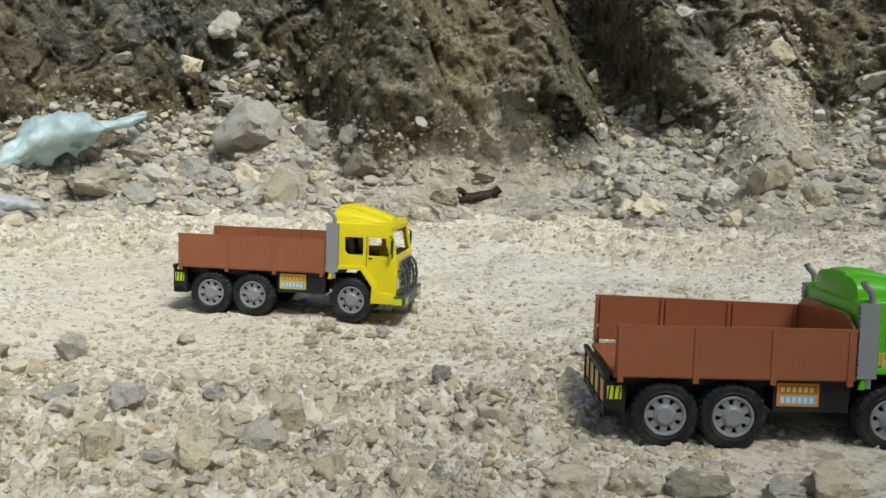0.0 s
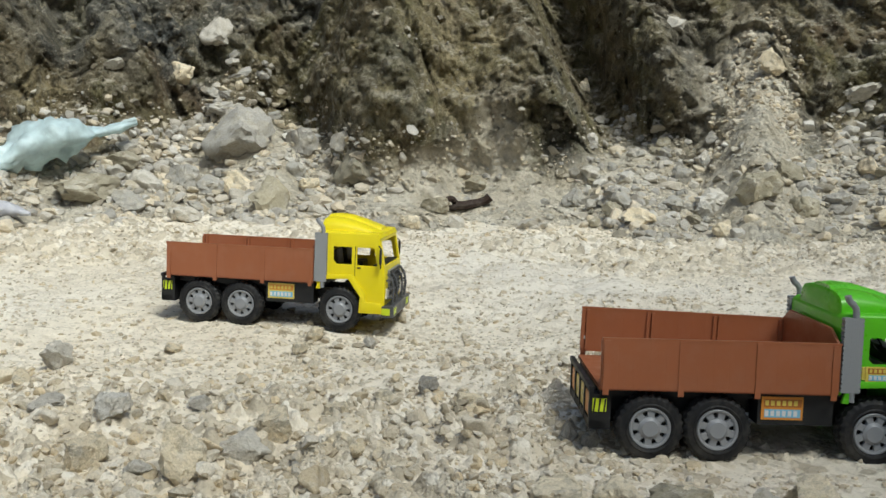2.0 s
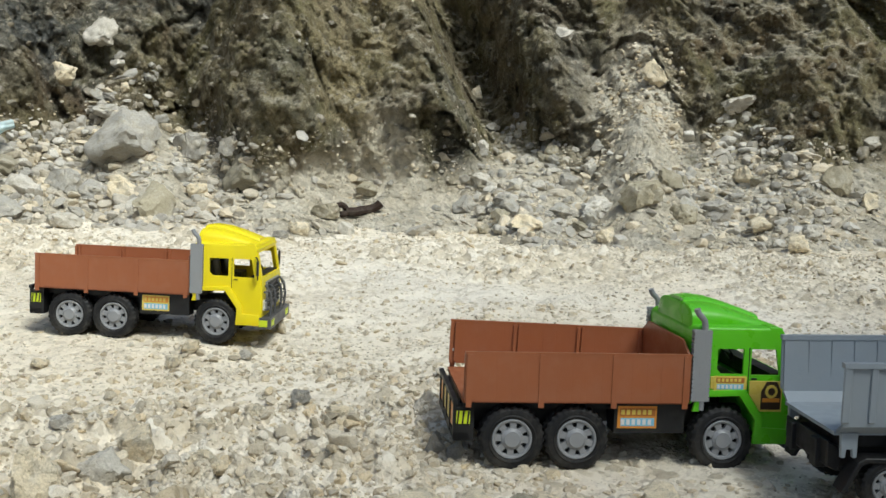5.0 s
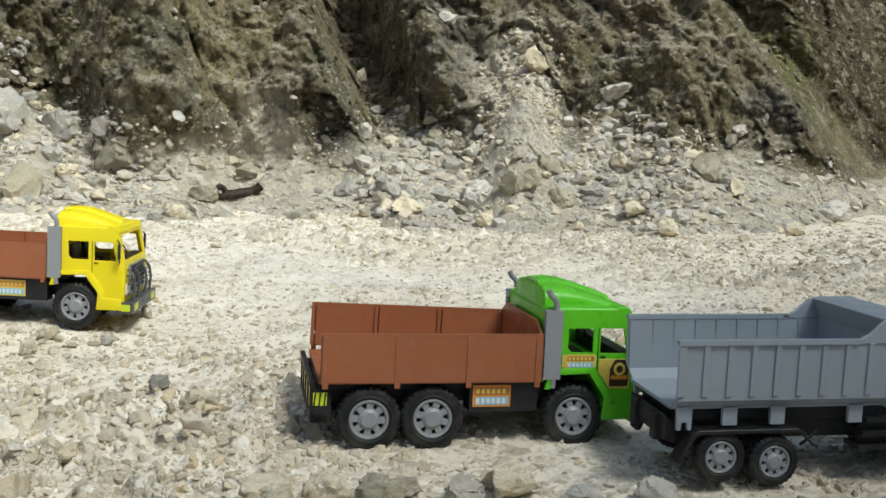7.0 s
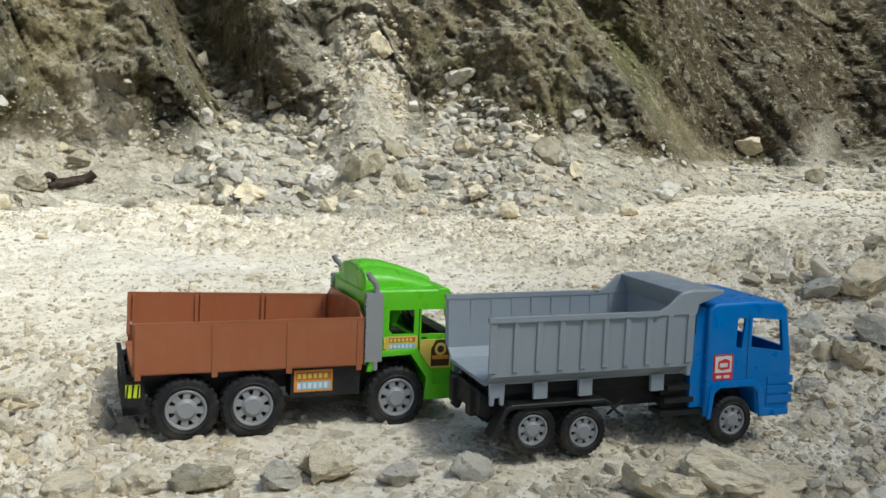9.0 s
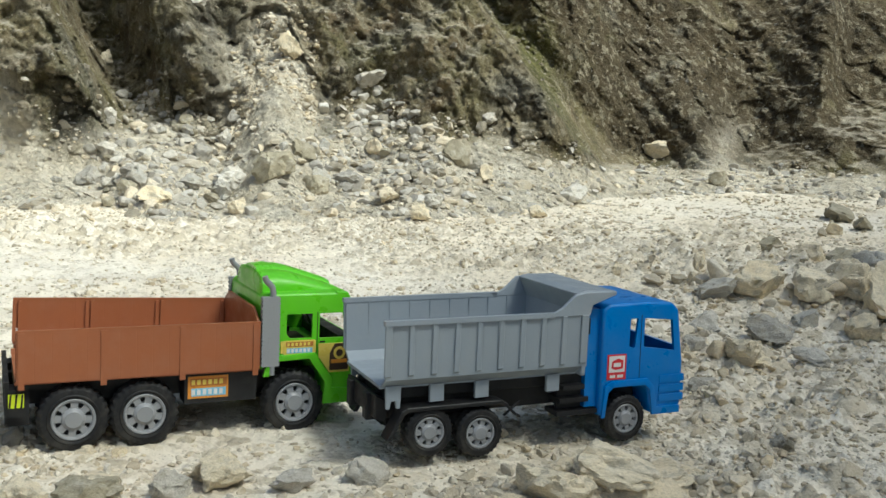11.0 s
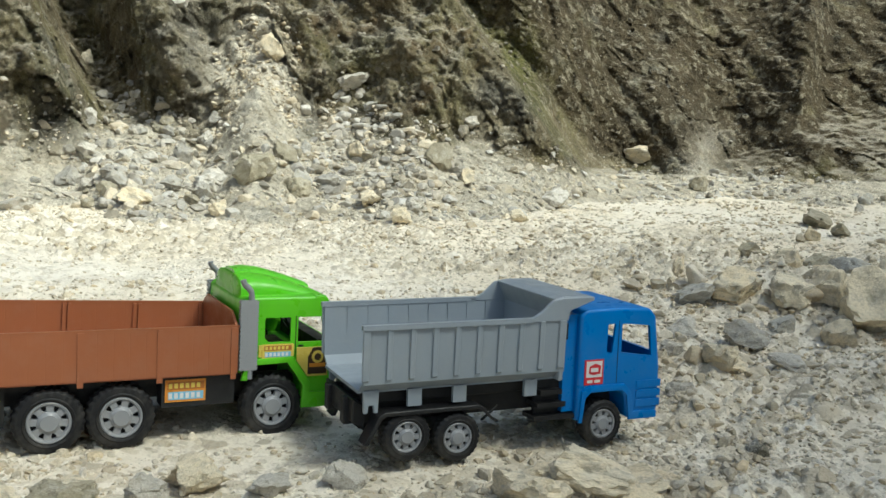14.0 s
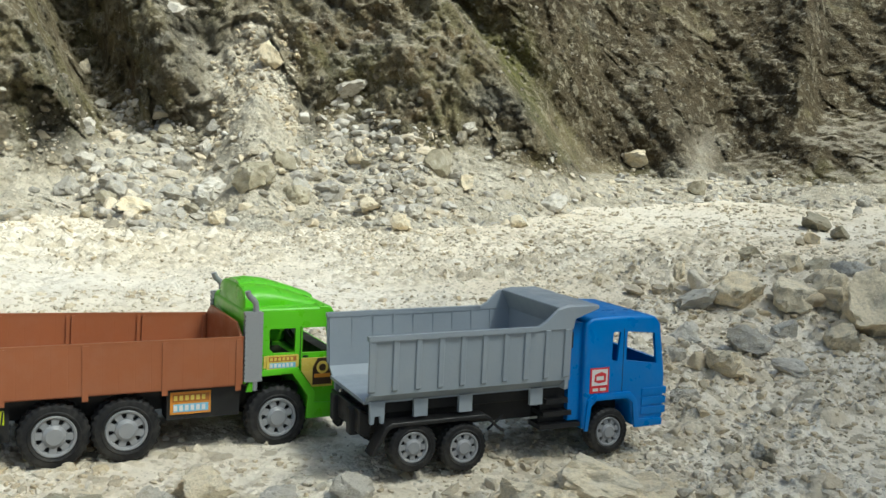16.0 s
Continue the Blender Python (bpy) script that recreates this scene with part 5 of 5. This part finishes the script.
boulder(-0.287, 1.311, 0.006, 0.032, 0.031, "tan")
boulder(-0.230, 1.371, 0.003, 0.038, 0.021, "pale")
boulder(-0.115, 1.380, 0.006, 0.029, 0.019, "tan")
boulder(-0.395, 1.342, 0.001, 0.028, 0.020, "tan")
boulder(-0.195, 1.432, 0.012, 0.027, 0.021, "tan")
boulder(-0.067, 2.156, 0.031, 0.015, 0.015, "tan")
boulder(-0.015, 1.661, 0.009, 0.016, 0.014, "grey")
boulder(0.037, 1.629, 0.004, 0.030, 0.013, "tan")
boulder(-0.216, 1.986, 0.025, 0.023, 0.014, "tan")
boulder(-0.118, 1.945, 0.023, 0.013, 0.010, "pale")
boulder(-0.233, 1.905, 0.018, 0.015, 0.011, "tan")
boulder(-0.406, 1.464, 0.014, 0.025, 0.017, "pale")
boulder(-0.075, 1.611, 0.011, 0.016, 0.010, "tan")
boulder(-0.532, 1.415, 0.011, 0.015, 0.011, "tan")
boulder(0.161, 1.467, 0.005, 0.015, 0.014, "grey")
boulder(0.187, 1.447, 0.005, 0.013, 0.015, "grey")
boulder(-0.444, 1.887, 0.020, 0.021, 0.008, "tan")
boulder(-0.285, 1.574, 0.017, 0.019, 0.009, "tan")
boulder(-0.503, 1.506, 0.020, 0.025, 0.009, "pale")
boulder(-0.330, 1.311, 0.003, 0.018, 0.009, "pale")
boulder(-0.162, 1.340, 0.004, 0.008, 0.005, "grey")
boulder(0.122, 1.256, 0.001, 0.035, 0.015, "tan")
boulder(0.256, 1.275, 0.000, 0.033, 0.013, "tan")
boulder(-0.133, 1.512, 0.016, 0.018, 0.011, "tan")
boulder(-0.314, 1.534, 0.019, 0.016, 0.010, "pale")
boulder(-0.603, 1.657, 0.014, 0.016, 0.011, "tan")
boulder(0.624, 1.253, 0.001, 0.021, 0.010, "tan")
boulder(0.330, 1.239, 0.000, 0.027, 0.015, "pale")
boulder(0.382, 1.268, -0.002, 0.036, 0.017, "tan")
boulder(0.538, 1.197, 0.000, 0.028, 0.013, "pale")
boulder(1.757, 1.571, 0.069, 0.054, 0.040, "tan")
boulder(1.669, 1.594, 0.068, 0.058, 0.030, "tan")
boulder(1.466, 1.516, 0.040, 0.051, 0.029, "grey")
boulder(1.307, 1.418, 0.031, 0.039, 0.019, "tan")
boulder(1.745, 1.470, 0.038, 0.085, 0.070, "tan")
boulder(2.320, 2.335, 0.103, 0.053, 0.029, "dark")
boulder(3.337, 2.940, 0.157, 0.107, 0.039, "dark")
boulder(2.942, 2.646, 0.131, 0.041, 0.030, "tan")
boulder(3.209, 2.732, 0.140, 0.060, 0.026, "dark")
boulder(1.575, 1.851, 0.081, 0.018, 0.016, "tan")
boulder(1.621, 2.179, 0.073, 0.017, 0.016, "tan")
boulder(1.079, 1.115, 0.006, 0.013, 0.010, "grey")
boulder(1.969, 3.755, 0.320, 0.073, 0.057, "dark")
boulder(1.478, 3.707, 0.207, 0.068, 0.042, "grey")
boulder(1.038, 3.802, 0.191, 0.070, 0.040, "pale")
boulder(1.582, 3.275, 0.116, 0.048, 0.036, "tan")
boulder(1.775, 4.241, 0.651, 0.084, 0.038, "pale")
boulder(1.813, 4.250, 0.609, 0.043, 0.026, "pale")
boulder(1.830, 4.154, 0.551, 0.040, 0.023, "grey")
boulder(2.290, 4.063, 0.501, 0.055, 0.031, "pale")
boulder(0.555, 4.012, 0.184, 0.046, 0.040, "grey")
boulder(2.529, 3.689, 0.161, 0.077, 0.045, "pale")
boulder(2.080, 3.285, 0.127, 0.047, 0.028, "tan")
boulder(4.152, 5.087, 0.388, 0.114, 0.055, "tan")
boulder(1.151, 1.339, 0.012, 0.026, 0.018, "pale")
boulder(1.297, 1.526, 0.038, 0.023, 0.015, "pale")
boulder(1.441, 1.392, 0.026, 0.039, 0.018, "pale")
boulder(1.575, 1.529, 0.050, 0.038, 0.022, "grey")
boulder(1.638, 1.438, 0.050, 0.037, 0.027, "tan")
boulder(2.298, 2.072, 0.093, 0.032, 0.014, "grey")
boulder(2.231, 2.153, 0.092, 0.032, 0.019, "dark")
boulder(1.577, 3.546, 0.164, 0.054, 0.032, "tan")
boulder(1.323, 3.802, 0.315, 0.066, 0.040, "dark")
boulder(1.162, 3.675, 0.251, 0.063, 0.038, "dark")

NEAR = "bedded in the gravel beside the trucks"
for dx, dy, wide, high in ((0.0, 0.0, 0.060, 0.020), (-0.075, -0.012, 0.055, 0.018), (0.075, -0.006, 0.050, 0.015), (0.03, -0.045, 0.060, 0.018), (-0.12, -0.03, 0.040, 0.012), (0.115, 0.0, 0.030, 0.010), (-0.03, 0.022, 0.034, 0.012), (0.045, 0.02, 0.030, 0.010)):
    boulder(0.765 + dx, 1.072 + dy, 0.0, wide, high, "tan", 0.36, NEAR)
boulder(0.384, 1.245, 0.004, 0.036, 0.024, "tan", 0.26, NEAR)
boulder(0.327, 1.232, 0.002, 0.028, 0.018, "pale", 0.24, NEAR)
boulder(0.248, 1.262, 0.002, 0.038, 0.016, "dark", 0.26, NEAR)
boulder(0.185, 1.270, 0.002, 0.030, 0.015, "tan", 0.26, NEAR)
boulder(0.455, 1.205, 0.002, 0.030, 0.012, "pale", 0.24, NEAR)
boulder(1.585, 1.660, 0.060, 0.058, 0.034, "tan", 0.24, NEAR)
boulder(1.500, 1.690, 0.060, 0.050, 0.026, "grey", 0.24, NEAR)
boulder(2.150, 1.900, 0.080, 0.080, 0.055, "dark", 0.24, NEAR)
boulder(2.020, 1.930, 0.080, 0.064, 0.042, "tan", 0.24, NEAR)
boulder(1.880, 1.800, 0.080, 0.060, 0.032, "tan", 0.24, NEAR)
boulder(1.960, 1.690, 0.080, 0.055, 0.034, "grey", 0.24, NEAR)
boulder(2.230, 1.750, 0.080, 0.085, 0.050, "tan", 0.24, NEAR)
boulder(1.390, 1.600, 0.040, 0.036, 0.020, "pale", 0.24, NEAR)
boulder(1.330, 1.430, 0.030, 0.050, 0.018, "tan", 0.24, NEAR)
boulder(1.075, 1.100, 0.006, 0.014, 0.012, "dark", 0.24, NEAR)
boulder(1.900, 2.180, 0.060, 0.030, 0.030, "tan", 0.24, NEAR)


def heap(count, a0, a1, h0, h1, small, large, kinds, seed):
    """Rocks that have come to lie on the rubble slope."""
    r = np.random.default_rng(seed)
    for _ in range(count):
        x, y, z = (float(v) for v in cliff_point(r.uniform(a0, a1), r.uniform(h0, h1)))
        w = small + (large - small) * r.uniform() ** 2.2
        boulder(x, y, z, w, w * r.uniform(0.5, 0.85), kinds[int(r.integers(len(kinds)))], 0.2)


heap(64, 8.6, 15.8, 0.28, 1.08, 0.018, 0.050, ("grey", "grey", "pale", "dark"), 1)
heap(24, -16, -6, 0.25, 1.0, 0.018, 0.05, ("grey", "grey", "pale", "tan"), 2)
heap(10, -14, -9, 0.9, 1.15, 0.018, 0.05, ("grey", "pale", "grey"), 3)
heap(24, 19, 31, 0.3, 1.0, 0.018, 0.05, ("grey", "pale", "dark", "tan"), 4)
heap(14, -27, -15, 0.15, 0.7, 0.02, 0.055, ("grey", "pale", "grey"), 5)
heap(8, -5, 8, 0.2, 0.9, 0.014, 0.035, ("pale", "tan", "grey"), 6)
heap(10, 32, 56, 0.1, 0.9, 0.02, 0.06, ("grey", "dark", "pale"), 7)


# ---- litter ----
def film_material(name, colour):
    m, nt, b = material(name, 0.35, 0, 0.5)
    tone = ramp(nt, grain(nt, 14, 5, 0.6), (0.35, tuple(v * 0.7 for v in colour)), (0.65, colour))
    nt.links.new(tone, b.inputs["Base Color"])
    see = nt.nodes.new("ShaderNodeBsdfTranslucent")
    nt.links.new(tone, see.inputs["Color"])
    both = nt.nodes.new("ShaderNodeMixShader")
    both.inputs[0].default_value = 0.3
    nt.links.new(b.outputs[0], both.inputs[1])
    nt.links.new(see.outputs[0], both.inputs[2])
    nt.links.new(both.outputs[0], nt.nodes["Material Output"].inputs["Surface"])
    relief(nt, b, grain(nt, 22, 4, 0.6, 1.0), 0.008, 0.7)
    return m


def crumpled(name, start, end, widths, lift, mat, label, seed):
    """A limp plastic bag: a flattened, creased tube from its open mouth to its knot."""
    a, b = Vector(start), Vector(end)
    along = (b - a).normalized()
    side = along.cross((0, 0, 1)).normalized()
    up = side.cross(along)
    rows, n = 46, 40
    pts = np.zeros((rows, n, 3))
    for i in range(rows):
        t = i / (rows - 1)
        w = float(np.interp(t, np.linspace(0, 1, len(widths)), widths))
        c = a.lerp(b, t) + up * lift * math.sin(math.pi * min(1, t * 1.1)) * 0.5
        for k in range(n):
            g = 2 * math.pi * k / n
            s, u = math.cos(g), math.sin(g)
            p = c + side * (w * 0.75 * s) + up * (w * (0.50 * u + 0.24))
            pts[i, k] = p
    flat = pts.reshape(-1, 3)
    crease = 1.5 * np.abs(rough(flat[:, 0] * 1.0 + seed, flat[:, 1] * 1.6, flat[:, 2], 0.10, 4)) - 0.3 + 0.35 * facets(flat[:, 0], flat[:, 1], flat[:, 2], 0.07, seed)
    out = flat - np.repeat(pts.mean(1), n, 0)
    size = np.linalg.norm(out, axis=1, keepdims=True) + 1e-6
    flat = flat + out / size * np.minimum(size, 0.05) * crease[:, None] * 1.1
    i = np.arange(rows - 1)[:, None] * n
    k = np.arange(n)[None, :]
    k2 = (k + 1) % n
    faces = np.stack([i + k, i + k2, i + n + k2, i + n + k], -1).reshape(-1, 4)
    return tagged(new(name, arrays_mesh(name, flat, faces, mat, True)), label, "plastic bag")


AQUA, CLEAR = film_material("pale_aqua_plastic_film", (0.76, 0.91, 0.92)), film_material("white_plastic_film", (0.72, 0.72, 0.76))
crumpled("plastic_bag", (-1.66, 3.44, 0.185), (-1.13, 3.92, 0.455), (0.008, 0.020, 0.035, 0.045, 0.06, 0.08, 0.105, 0.125, 0.135, 0.13, 0.11, 0.06, 0.032, 0.050, 0.036), 0.03, AQUA, "pale aqua plastic bag lying crumpled on the rubble", 1)
crumpled("plastic_bag", (-1.50, 3.28, 0.155), (-1.27, 3.30, 0.145), (0.03, 0.06, 0.065, 0.055, 0.05, 0.035, 0.012), 0.01, CLEAR, "whitish clear plastic bag crumpled among stones", 4)


def strap():
    """A curled strip of dark rubber."""
    thing = tagged(new("rubber_strap"), "dark brown curled rubber strap lying on the stones", "rubber scrap")
    rng_ = [(0.012 + 0.020 * math.cos(t), 0.012 * math.sin(2 * t), 0.022 + 0.018 * math.sin(t)) for t in [0.25 * k for k in range(24)]]
    part("loop", tube(bmesh.new(), rng_, 0.012, 8), DARK_RUBBER, thing, smooth=True)
    tail = [(0.035, 0.0, 0.014), (0.065, -0.008, 0.016), (0.095, 0.0, 0.022), (0.125, 0.008, 0.026), (0.150, 0.004, 0.036), (0.165, 0.0, 0.050)]
    part("tail", tube(bmesh.new(), tail, 0.017, 8), DARK_RUBBER, thing, smooth=True)
    thing.matrix_basis = pose(0.055, 3.88, 0.165, 0, 0, 8)


DARK_RUBBER = plastic("dark_brown_rubber", (0.035, 0.022, 0.016), 0.7, 0.15, 0.2)
strap()
